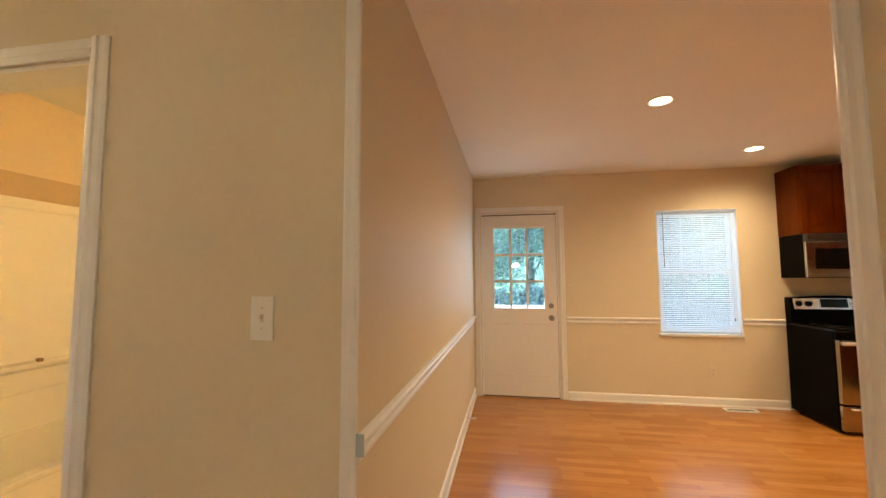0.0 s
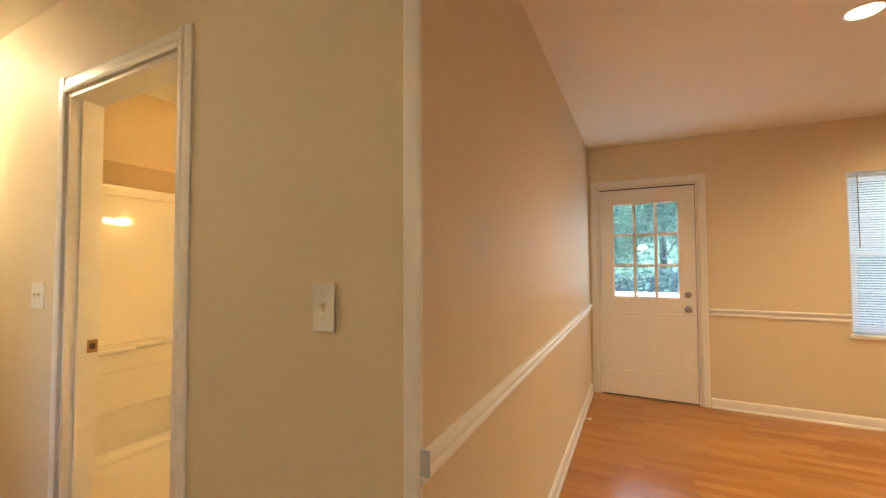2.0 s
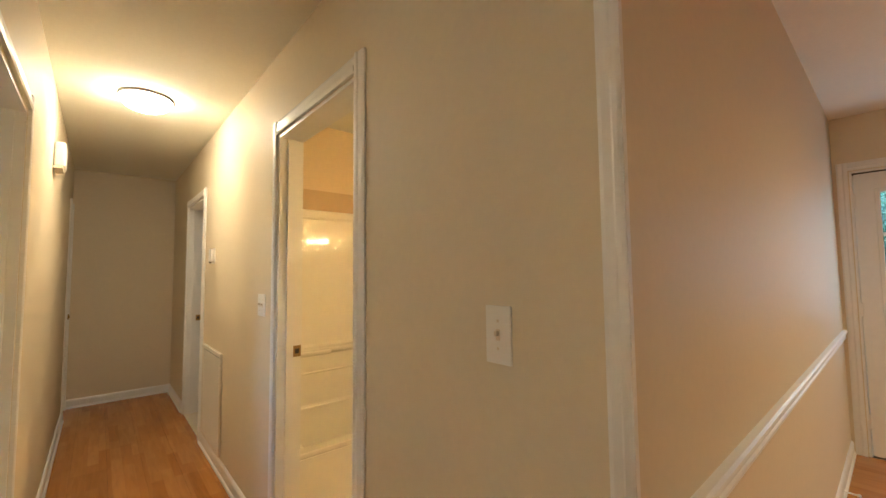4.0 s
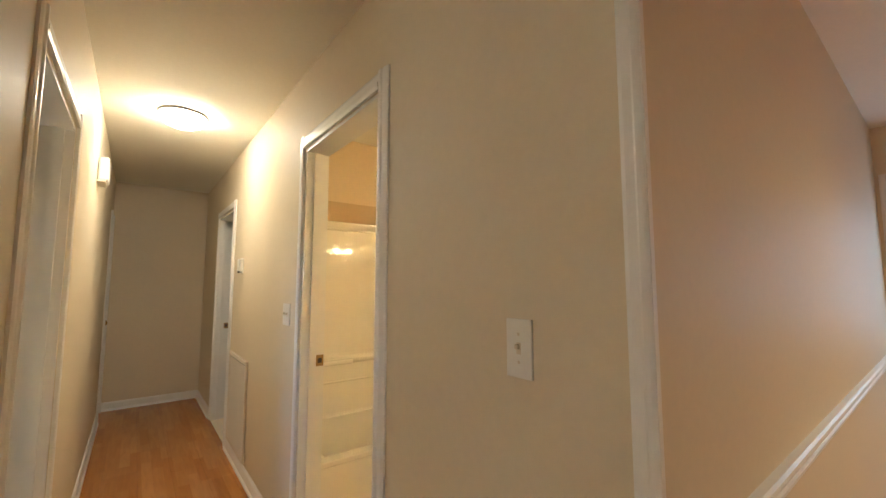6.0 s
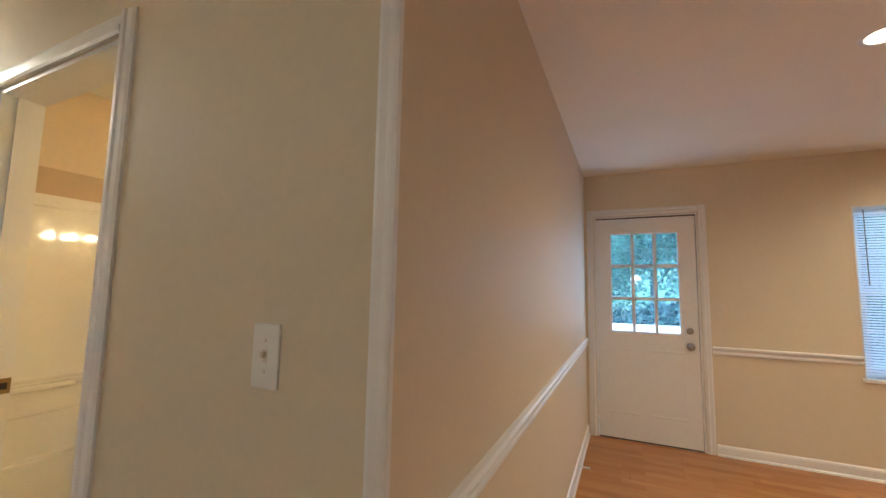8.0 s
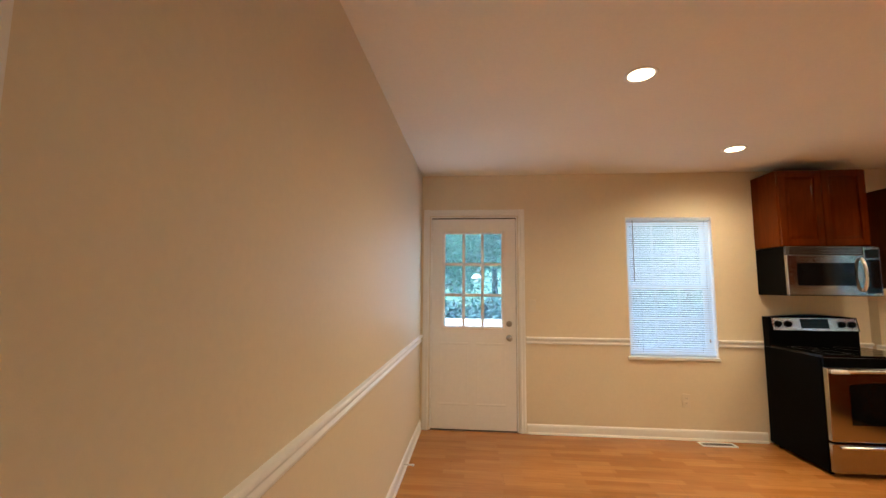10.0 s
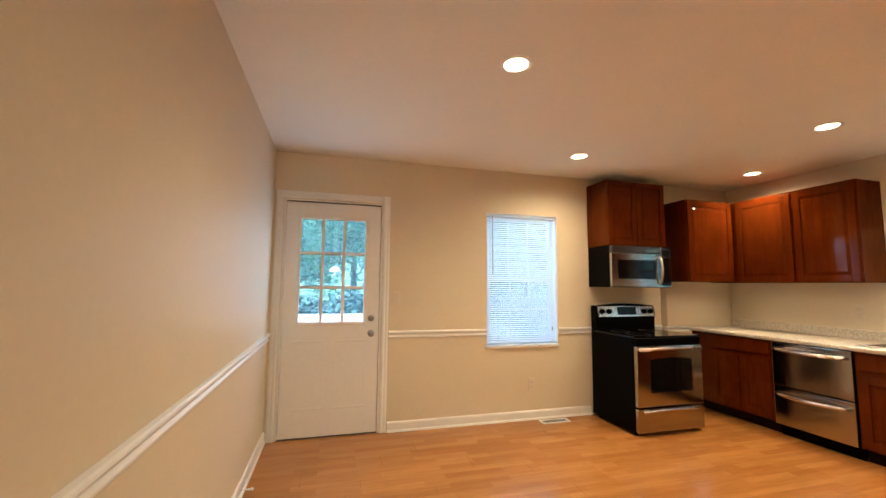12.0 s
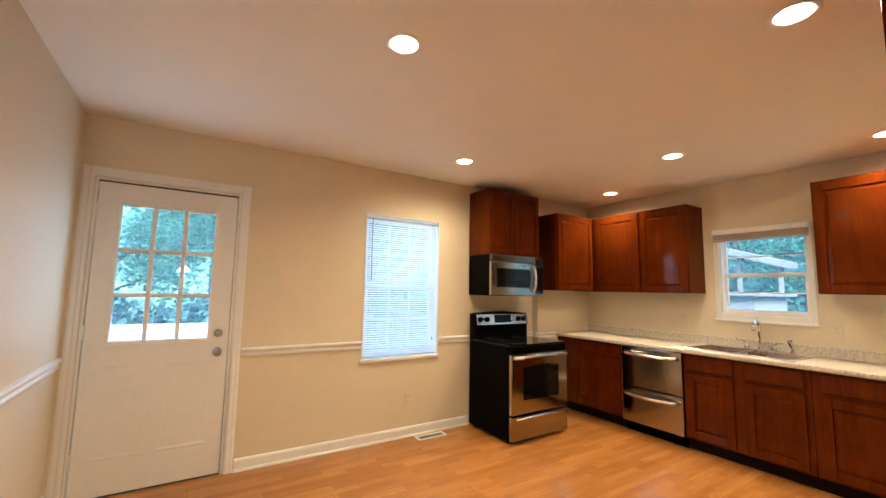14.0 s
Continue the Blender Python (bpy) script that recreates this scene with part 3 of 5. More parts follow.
def base_unit(y0, y1, label, doors, drawers):
    t = thing("base_cabinet", RIGHT, (y0 + y1) / 2, 0, label, "cabinet", "kitchen base cabinets")
    carcass(t, FACE, y0 + 0.001, 0.105, RIGHT - 0.002, y1 - 0.001, TOPZ - 0.002)
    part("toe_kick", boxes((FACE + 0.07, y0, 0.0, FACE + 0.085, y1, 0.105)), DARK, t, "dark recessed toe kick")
    for a, b in doors:
        panel_door("door", "y", FACE, a, b, 0.125, 0.665, t, -1, 0.062)
    for a, b in drawers:
        drawer_front("y", FACE, a, b, 0.698, 0.822, t, -1)
    return t


base_unit(3.993, STEP - 0.002, "dark cherry corner base cabinet beside the dishwasher", [(4.015, 4.29), (4.315, 4.6)], [(4.015, 4.29), (4.315, 4.6)])
base_unit(2.51, 3.387, "cherry sink base cabinet with two raised-panel doors", [(2.995, 3.365), (2.545, 2.92)], [(2.995, 3.365), (2.545, 2.92)])
base_unit(1.96, 2.508, "cherry base cabinet with a drawer and a raised-panel door", [(1.99, 2.465)], [(1.99, 2.465)])
base_unit(SOUTH + 0.003, 1.958, "cherry base cabinet with a drawer at the end of the run", [(1.37, 1.93)], [(1.37, 1.93)])

# worktop with the sink's opening
SX0, SX1, SY0, SY1 = 4.515, 4.975, 2.62, 3.39
top = thing("countertop", 4.7, 3.0, 0.842, "speckled beige laminate countertop with a low backsplash", "countertop")
part("slab", boxes(*[(a, p, TOPZ + 0.001, b, q, 0.878) for a, b, p, q in ((FACE - 0.035, SX0, SOUTH + 0.003, STEP - 0.002), (SX1, RIGHT - 0.002, SOUTH + 0.003, STEP - 0.002), (SX0, SX1, SOUTH + 0.003, SY0), (SX0, SX1, SY1, STEP - 0.002))]), STONE, top)
part("front_edge", sweep(bmesh.new(), [(0, 0), (0.006, 0.004), (0.009, 0.014), (0.008, 0.03), (0, 0.0365)], (FACE - 0.035, SOUTH + 0.003, TOPZ), (FACE - 0.035, STEP - 0.002, TOPZ), (-1, 0, 0)), STONE, top)
part("backsplash", boxes((RIGHT - 0.022, SOUTH + 0.003, 0.8785, RIGHT - 0.002, STEP - 0.002, 0.962), bevel=0.003), STONE, top)

# sink and tap
sink = thing("kitchen_sink", 4.7, 3.005, 0.878, "stainless steel double-bowl sink set into the countertop", "sink")
part("rim", boxes((SX0 - 0.015, SY0 - 0.015, 0.8785, SX0 + 0.02, SY1 + 0.015, 0.886), (SX1 - 0.06, SY0 - 0.015, 0.8785, SX1 + 0.03, SY1 + 0.015, 0.886),
                  (SX0 + 0.02, SY0 - 0.015, 0.8785, SX1 - 0.06, SY0 + 0.02, 0.886), (SX0 + 0.02, SY1 - 0.02, 0.8785, SX1 - 0.06, SY1 + 0.015, 0.886),
                  (SX0 + 0.02, 2.99, 0.8785, SX1 - 0.06, 3.02, 0.886), bevel=0.002), SINKSTEEL, sink)
for p_, q_ in ((SY0 + 0.02, 2.99), (3.02, SY1 - 0.02)):
    x0_, x1_, zb = SX0 + 0.02, SX1 - 0.06, 0.72
    bowl = part("bowl", boxes((x0_, p_, zb, x1_, q_, zb + 0.002), (x0_ - 0.002, p_, zb, x0_, q_, 0.88), (x1_, p_, zb, x1_ + 0.002, q_, 0.88), (x0_, p_ - 0.002, zb, x1_, p_, 0.88), (x0_, q_, zb, x1_, q_ + 0.002, 0.88)), SINKSTEEL, sink)
    part("drain", lathe(bmesh.new(), ((x0_ + x1_) / 2, (p_ + q_) / 2, zb + 0.002), (0, 0, 1), [(0, 0.045), (0.003, 0.043), (0.001, 0.03)], 20), CHROME, bowl, smooth=True)

tap = thing("kitchen_faucet", 4.950, 2.975, 0.886, "chrome kitchen faucet with a tall spout and two handles", "faucet")
part("deck_plate", boxes((4.930, 2.845, 0.886, 4.975, 3.105, 0.898), bevel=0.005, seg=2), CHROME, tap)
spout = part("spout", tube(bmesh.new(), [(4.952, 2.975, 0.895), (4.952, 2.975, 1.090), (4.945, 2.975, 1.125), (4.920, 2.975, 1.142), (4.875, 2.975, 1.140), (4.835, 2.972, 1.118), (4.820, 2.971, 1.090)], 0.013, 14), CHROME, tap, smooth=True)
part("spout_tip", lathe(bmesh.new(), (4.820, 2.971, 1.095), (0, 0, -1), [(0, 0.013), (0.005, 0.017), (0.03, 0.017), (0.034, 0.012)], 16), CHROME, spout, smooth=True)
for y_ in (2.875, 3.075):
    h_ = part("handle", lathe(bmesh.new(), (4.952, y_, 0.896), (0, 0, 1), [(0, 0.022), (0.02, 0.02), (0.035, 0.014), (0.05, 0.016), (0.06, 0.01)], 16), CHROME, tap, smooth=True)
    part("lever", tube(bmesh.new(), [(4.952, y_, 0.947), (4.935, y_ + (0.03 if y_ > 2.985 else -0.03), 0.960), (4.915, y_ + (0.07 if y_ > 2.985 else -0.07), 0.970)], 0.007, 8), CHROME, h_, smooth=True)
spray = thing("sink_sprayer", 4.952, 2.745, 0.886, "chrome side sprayer in the sink's deck", "faucet")
part("collar", lathe(bmesh.new(), (4.952, 2.745, 0.886), (0, 0, 1), [(0, 0.024), (0.012, 0.02), (0.02, 0.015)], 16), CHROME, spray, smooth=True)
part("spray_head", lathe(bmesh.new(), (4.952, 2.745, 0.904), Vector((-0.25, 0.15, 1)), [(0, 0.012), (0.05, 0.015), (0.085, 0.02), (0.1, 0.014)], 16), CHROME, spray, smooth=True)

# ---- dishwasher ----
dw = thing("dishwasher", RIGHT, 3.69, 0, "stainless steel two-drawer dishwasher built under the counter", "dishwasher")
DY0, DY1 = 3.392, 3.988
part("body", boxes((FACE + 0.005, DY0, 0.1, RIGHT - 0.01, DY1, 0.838)), BLACK, dw, "black body")
part("toe_panel", boxes((FACE + 0.05, DY0, 0.0, FACE + 0.065, DY1, 0.1)), BLACK, dw)
for z0_, z1_ in ((0.105, 0.437), (0.45, 0.832)):
    d_ = part("drawer_front", boxes((FACE - 0.022, DY0 + 0.003, z0_, FACE + 0.004, DY1 - 0.003, z1_), bevel=0.004, seg=2), STEEL, dw)
    arc = [(FACE - 0.03 - 0.082 * math.sin(math.pi * k / 12) ** 0.6, DY0 + 0.035 + (DY1 - DY0 - 0.07) * k / 12, z1_ - 0.058) for k in range(13)]
    part("handle", tube(bmesh.new(), arc, 0.0155, 12), SINKSTEEL, d_, "curved bar handle", smooth=True)

# ---- stove ----
RX0, RX1, RY0, RY1 = 3.124, 3.866, 4.217, 4.842
stove = thing("kitchen_stove", (RX0 + RX1) / 2, RY0, 0, "black and stainless steel electric stove with a glass cooktop", "stove")
part("body", boxes((RX0, RY0 + 0.03, 0.03, RX1, RY1, 0.858), bevel=0.003), BLACK, stove)
for x_ in (RX0 + 0.05, RX1 - 0.05):
    for y_ in (RY0 + 0.08, RY1 - 0.06):
        part("foot", lathe(bmesh.new(), (x_, y_, 0), (0, 0, 1), [(0, 0.018), (0.01, 0.018), (0.031, 0.01)], 10), BLACK, stove)
part("cooktop", boxes((RX0 - 0.003, RY0 + 0.005, 0.859, RX1 + 0.003, RY1 - 0.085, 0.876), bevel=0.004, seg=2), BLACKGLASS, stove, "black ceramic glass cooktop")
for x_, y_, r_ in ((3.31, 4.39, 0.105), (3.67, 4.39, 0.085), (3.31, 4.63, 0.085), (3.67, 4.63, 0.105)):
    part("burner_ring", lathe(bmesh.new(), (x_, y_, 0.8762), (0, 0, 1), [(0, r_), (0.0004, r_), (0.0004, r_ - 0.004), (0, r_ - 0.004)], 32, cap=False), SLOT, stove)
part("front_frame", boxes((RX0 + 0.002, RY0 + 0.004, 0.79, RX1 - 0.002, RY0 + 0.03, 0.858), bevel=0.003), BLACK, stove)
odoor = part("oven_door", boxes((RX0 + 0.004, RY0 - 0.012, 0.256, RX1 - 0.004, RY0 + 0.028, 0.787), bevel=0.006, seg=2), STEEL, stove, "stainless steel oven door")
bm = bmesh.new()
wx0, wx1, wz0, wz1 = RX0 + 0.15, RX1 - 0.13, 0.378, 0.664
rim_pts = [(wx0, wz0), (wx1, wz0)] + [(wx1 + (wx0 - wx1) * k / 12, wz1 + 0.022 * math.sin(math.pi * k / 12)) for k in range(13)]
f0, f1 = [bm.verts.new((a, RY0 - 0.0118, b)) for a, b in rim_pts], [bm.verts.new((a, RY0 - 0.0155, b)) for a, b in rim_pts]
bm.faces.new(f1)
bm.faces.new(list(reversed(f0)))
for i in range(len(f0)):
    j = (i + 1) % len(f0)
    bm.faces.new((f0[i], f0[j], f1[j], f1[i]))
part("oven_window", bm, BLACKGLASS, odoor, "black oven window with an arched top")
arc = [(RX0 + 0.03 + (RX1 - RX0 - 0.06) * k / 12, RY0 - 0.02 - 0.042 * math.sin(math.pi * k / 12) ** 0.5, 0.76 + 0.014 * math.sin(math.pi * k / 12)) for k in range(13)]
part("oven_handle", tube(bmesh.new(), arc, 0.014, 10), SINKSTEEL, odoor, "curved steel handle", smooth=True)
odraw = part("storage_drawer", boxes((RX0 + 0.004, RY0 - 0.01, 0.035, RX1 - 0.004, RY0 + 0.028, 0.242), bevel=0.006, seg=2), STEEL, stove, "stainless steel storage drawer")
arc = [(RX0 + 0.06 + (RX1 - RX0 - 0.12) * k / 12, RY0 - 0.012 - 0.022 * math.sin(math.pi * k / 12) ** 0.5, 0.216 + 0.012 * math.sin(math.pi * k / 12)) for k in range(13)]
part("drawer_handle", tube(bmesh.new(), arc, 0.011, 10), SINKSTEEL, odraw, smooth=True)
part("back_guard", boxes((RX0, RY1 - 0.08, 0.859, RX1, RY1, 1.02), bevel=0.004), BLACK, stove)
bm = bmesh.new()
prof = [(RX0 + (RX1 - RX0) * k / 10, 1.125 + 0.022 * math.sin(math.pi * k / 10)) for k in range(11)]
lo_f = [bm.verts.new((a, RY1 - 0.09, 1.005)) for a, _ in prof]
hi_f = [bm.verts.new((a, RY1 - 0.065, b)) for a, b in prof]
hi_b = [bm.verts.new((a, RY1, b)) for a, b in prof]
lo_b = [bm.verts.new((a, RY1, 1.005)) for a, _ in prof]
for k in range(10):
    for p_, q_ in ((lo_f, hi_f), (hi_f, hi_b), (hi_b, lo_b), (lo_b, lo_f)):
        bm.faces.new((p_[k], p_[k + 1], q_[k + 1], q_[k]))
for k in (0, 10):
    bm.faces.new((lo_f[k], hi_f[k], hi_b[k], lo_b[k]))
ctrl = part("control_panel", bm, BLACK, stove, "steel-faced control panel")


def on_panel(x, z, off):
    return (x, RY1 - 0.09 + 0.025 * (z - 1.005) / 0.125 - off, z)


def panel_plate(name, x0, x1, z0, z1, off, mat, parent, label=""):
    bm_ = bmesh.new()
    fr = [bm_.verts.new(on_panel(a, b, off)) for a, b in ((x0, z0), (x1, z0), (x1, z1), (x0, z1))]
    bk = [bm_.verts.new(on_panel(a, b, 0.0)) for a, b in ((x0, z0), (x1, z0), (x1, z1), (x0, z1))]
    bm_.faces.new(fr)
    bm_.faces.new(bk)
    for i in range(4):
        bm_.faces.new((fr[i], fr[(i + 1) % 4], bk[(i + 1) % 4], bk[i]))
    return part(name, bm_, mat, parent, label)


face = panel_plate("steel_face", RX0 + 0.03, RX1 - 0.012, 1.012, 1.118, 0.003, SINKSTEEL, ctrl, "stainless steel face")
panel_plate("display", 3.39, 3.62, 1.03, 1.112, 0.006, DISPLAY, ctrl, "black display")
for x_ in (3.2, 3.285, 3.725, 3.805):
    kp = Vector(on_panel(x_, 1.065, 0.003))
    part("knob", lathe(bmesh.new(), kp, (0, -1, 0.2), [(0, 0.03), (0.006, 0.03), (0.02, 0.024), (0.026, 0.02)], 18), BLACK, ctrl, smooth=True)

# ---- microwave ----
MX0, MX1, MY0, MZ0, MZ1 = 3.134, 3.862, 4.512, 1.318, 1.735
mw = thing("microwave", (MX0 + MX1) / 2, BACK, MZ0, "stainless steel microwave mounted under the wall cabinet", "microwave")
part("body", boxes((MX0, MY0 + 0.03, MZ0, MX1, BACK - 0.003, MZ1), bevel=0.003), BLACK, mw, "black painted case")
mdoor = part("door", boxes((MX0, MY0, MZ0 + 0.005, MX1 - 0.13, MY0 + 0.03, MZ1 - 0.075), bevel=0.004, seg=2), STEEL, mw, "stainless steel door")
part("door_window", boxes((MX0 + 0.075, MY0 - 0.003, MZ0 + 0.085, MX1 - 0.20, MY0 + 0.001, MZ1 - 0.14), bevel=0.001), BLACKGLASS, mdoor, "dark glass window")
arc = [(MX1 - 0.158, MY0 - 0.006 - 0.04 * math.sin(math.pi * k / 12) ** 0.5, MZ0 + 0.04 + (MZ1 - MZ0 - 0.14) * k / 12) for k in range(13)]
part("handle", tube(bmesh.new(), arc, 0.012, 10), SINKSTEEL, mdoor, "curved upright handle", smooth=True)
part("control_panel", boxes((MX1 - 0.128, MY0, MZ0 + 0.005, MX1, MY0 + 0.03, MZ1 - 0.002), bevel=0.003), STEEL, mw)
part("keypad", boxes((MX1 - 0.12, MY0 - 0.002, MZ0 + 0.022, MX1 - 0.012, MY0 + 0.001, MZ1 - 0.115)), BLACKGLASS, mw, "black keypad")
part("display", boxes((MX1 - 0.115, MY0 - 0.002, MZ1 - 0.1, MX1 - 0.016, MY0 + 0.001, MZ1 - 0.03)), DISPLAY, mw)
part("vent_panel", boxes((MX0, MY0 + 0.004, MZ1 - 0.072, MX1 - 0.13, MY0 + 0.03, MZ1 - 0.001), bevel=0.002), SLOT, mw, "dark vent behind the slats")
for k in range(5):
    z_ = MZ1 - 0.064 + k * 0.0125
    part("vent_slat", boxes((MX0 + 0.02, MY0 - 0.002, z_, MX1 - 0.14, MY0 + 0.004, z_ + 0.006), bevel=0.001), STEEL, mw)


# ---- back door ----
door = thing("door_back", 0.48, BACK, 0, "white painted exterior door with nine glass panes, closed", "door", kind="structure")
DX0, DX1, DZ0, DZ1, DF, DB = 0.081, 0.906, 0.014, 2.048, BACK + 0.004, BACK + 0.048
GX0, GX1, GZ0, GZ1 = 0.203, 0.772, 0.98, 1.905
part("slab", boxes((DX0, DF, DZ0, GX0, DB, DZ1), (GX1, DF, DZ0, DX1, DB, DZ1), (GX0, DF, DZ0, GX1, DB, GZ0), (GX0, DF, GZ1, GX1, DB, DZ1)), DOORW, door)
part("glazing_frame", boxes((GX0 - 0.022, DF - 0.008, GZ0 - 0.022, GX0 + 0.006, DB + 0.002, GZ1 + 0.022), (GX1 - 0.006, DF - 0.008, GZ0 - 0.022, GX1 + 0.022, DB + 0.002, GZ1 + 0.022),
                             (GX0 + 0.006, DF - 0.008, GZ0 - 0.022, GX1 - 0.006, DB + 0.002, GZ0 + 0.006), (GX0 + 0.006, DF - 0.008, GZ1 - 0.006, GX1 - 0.006, DB + 0.002, GZ1 + 0.022), bevel=0.004), DOORW, door)
pw, ph = (GX1 - GX0 - 0.012) / 3, (GZ1 - GZ0 - 0.012) / 3
for k in (1, 2):
    x_ = GX0 + 0.006 + pw * k
    part("muntin", boxes((x_ - 0.0135, DF - 0.004, GZ0 + 0.006, x_ + 0.0135, DB - 0.002, GZ1 - 0.006), bevel=0.003), DOORW, door)
    z_ = GZ0 + 0.006 + ph * k
    for c in range(3):
        part("muntin", boxes((GX0 + 0.006 + pw * c + (0.014 if c else 0), DF - 0.003, z_ - 0.0135, GX0 + 0.006 + pw * (c + 1) - (0.014 if c < 2 else 0), DB - 0.003, z_ + 0.0135), bevel=0.003), DOORW, door)
for c in range(3):
    for r in range(3):
        pane = part("pane", boxes((GX0 + 0.008 + pw * c, DF + 0.018, GZ0 + 0.008 + ph * r, GX0 + 0.004 + pw * (c + 1), DF + 0.022, GZ0 + 0.004 + ph * (r + 1))), GLASS, door)
        pane.visible_shadow = False
for x0_, x1_ in ((0.16, 0.44), (0.52, 0.80)):
    ring, low = [(0, 0), (0.002, 0.004), (0.0026, 0.011), (0.0012, 0.018), (0, 0.026)], [(0, 0), (0.0004, 0.006), (0.0004, 0.012), (0, 0.02)]
    bm = bmesh.new()
    z0_, z1_ = 0.235, 0.83
    sweep(bm, ring, (x0_, DF, z0_), (x1_, DF, z0_), (0, -1, 0), (0, 0, 1))
    sweep(bm, ring, (x0_, DF, z1_), (x1_, DF, z1_), (0, -1, 0), (0, 0, -1))
    sweep(bm, low, (x0_, DF, z0_), (x0_, DF, z1_), (0, -1, 0), (1, 0, 0))
    sweep(bm, low, (x1_, DF, z0_), (x1_, DF, z1_), (0, -1, 0), (-1, 0, 0))
    part("panel_moulding", bm, DOORW, door)
part("door_knob", lathe(bmesh.new(), (0.838, DF, 0.882), (0, -1, 0), [(0, 0.03), (0.008, 0.03), (0.012, 0.012), (0.035, 0.012), (0.045, 0.026), (0.06, 0.028), (0.07, 0.02), (0.074, 0.004)], 20), NICKEL, door, "round satin nickel knob", smooth=True)
part("deadbolt", lathe(bmesh.new(), (0.838, DF, 1.016), (0, -1, 0), [(0, 0.03), (0.012, 0.028), (0.02, 0.02), (0.022, 0.004)], 20), NICKEL, door, "satin nickel deadbolt", smooth=True)
for z_ in (0.25, 1.05, 1.85):
    part("hinge", boxes((DX0 - 0.012, DF - 0.01, z_ - 0.05, DX0 + 0.004, DF + 0.002, z_ + 0.05), bevel=0.003), DOORW, door)
# dark strips above and beside the slab stand in for the gap's shade
part("gap_shade_strip", boxes((0.0745, BACK + 0.014, 2.0475, 0.9115, BACK + 0.04, 2.0605), (0.9065, BACK + 0.02, 0.014, 0.9095, BACK + 0.04, 2.0475)), SLOT, door, "dark strip standing in for shade in the door gap")
part("sweep", boxes((DX0, DF - 0.004, 0.004, DX1, DB, 0.014)), SLOT, door, "dark weather strip under the door")
solid("door_threshold", boxes((0.061, BACK + 0.001, -0.008, 0.925, BACK + 0.13, 0.004), bevel=0.001), NICKEL, "metal threshold under the back door", "threshold", "structure")


# ---- windows ----
def sash(parent, name, along, c0, c1, a0, a1, z0, z1, w, cols, rows, bar=0.014):
    def row(p, q, lo, hi, e0=c0, e1=c1):
        return (p, e0, lo, q, e1, hi) if along == "x" else (e0, p, lo, e1, q, hi)
    s = part(name, boxes(row(a0, a0 + w, z0, z1), row(a1 - w, a1, z0, z1), row(a0 + w, a1 - w, z0, z0 + w), row(a0 + w, a1 - w, z1 - w, z1), bevel=0.003), VINYL, parent)
    m = (c0 + c1) / 2
    g = part("pane", boxes(row(a0 + w - 0.004, a1 - w + 0.004, z0 + w - 0.004, z1 - w + 0.004, m - 0.002, m + 0.002)), GLASS, s)
    g.visible_shadow = False
    for k in range(1, cols):
        a = a0 + w + (a1 - a0 - 2 * w) * k / cols
        part("muntin", boxes(row(a - bar / 2, a + bar / 2, z0 + w, z1 - w, m + 0.003, m + 0.01)), VINYL, s)
    for k in range(1, rows):
        z = z0 + w + (z1 - z0 - 2 * w) * k / rows
        part("muntin", boxes(row(a0 + w, a1 - w, z - bar / 2, z + bar / 2, m - 0.01, m - 0.003)), VINYL, s)
    return s


win = thing("window_blind", 2.36, BACK, 0.735, "white double-hung window behind closed mini blinds", "window", kind="structure")
wx0, wx1, wz0, wz1 = BLIND_WIN
part("frame", boxes((wx0, BACK + 0.06, wz0, wx0 + 0.03, BACK + 0.119, wz1), (wx1 - 0.03, BACK + 0.06, wz0, wx1, BACK + 0.119, wz1), (wx0 + 0.03, BACK + 0.06, wz1 - 0.03, wx1 - 0.03, BACK + 0.119, wz1), (wx0 + 0.03, BACK + 0.06, wz0, wx1 - 0.03, BACK + 0.119, wz0 + 0.03)), VINYL, win)
mid = 1.385
sash(win, "upper_sash", "x", BACK + 0.088, BACK + 0.112, wx0 + 0.03, wx1 - 0.03, mid - 0.02, wz1 - 0.03, 0.035, 3, 2, 0.02)
sash(win, "lower_sash", "x", BACK + 0.062, BACK + 0.086, wx0 + 0.03, wx1 - 0.03, wz0 + 0.03, mid + 0.02, 0.04, 3, 2, 0.024)
part("return_lining", boxes((wx0, BACK - 0.003, wz0, wx0 + 0.008, BACK + 0.06, wz1), (wx1 - 0.008, BACK - 0.003, wz0, wx1, BACK + 0.06, wz1), (wx0 + 0.008, BACK - 0.003, wz1 - 0.008, wx1 - 0.008, BACK + 0.06, wz1)), WHITE, win)
part("sill", boxes((wx0 - 0.016, BACK - 0.022, wz0 - 0.026, wx1 + 0.006, BACK + 0.06, wz0 + 0.001), bevel=0.005, seg=2), WHITE, win, "white window stool")

blind = thing("mini_blind", 2.36, BACK + 0.02, 0.75, "lowered white mini blind with half-open slats, lit by daylight", "window blind")
part("head_rail", boxes((wx0 + 0.012, BACK + 0.008, wz1 - 0.036, wx1 - 0.012, BACK + 0.038, wz1 - 0.01), bevel=0.002), SLAT, blind)
part("bottom_rail", boxes((wx0 + 0.014, BACK + 0.012, wz0 + 0.012, wx1 - 0.014, BACK + 0.034, wz0 + 0.024), bevel=0.003), SLAT, blind)
sb = bmesh.new()
half = (wx1 - wx0) / 2 - 0.016
prev = None
for k in range(5):
    u = k / 4 - 0.5
    pt = (0.0195 * u * 0.42, 0.0245 * u + 0.0, 0.0012 * (1 - 4 * u * u))
    vs = [sb.verts.new((s_ * half, pt[0] - pt[2], pt[1])) for s_ in (-1, 1)]
    if prev:
        sb.faces.new((prev[0], prev[1], vs[1], vs[0]))
    prev = vs
slat_mesh = mesh_of("slat", sb, SLAT, True)
z_, n_slat = wz0 + 0.036, 0
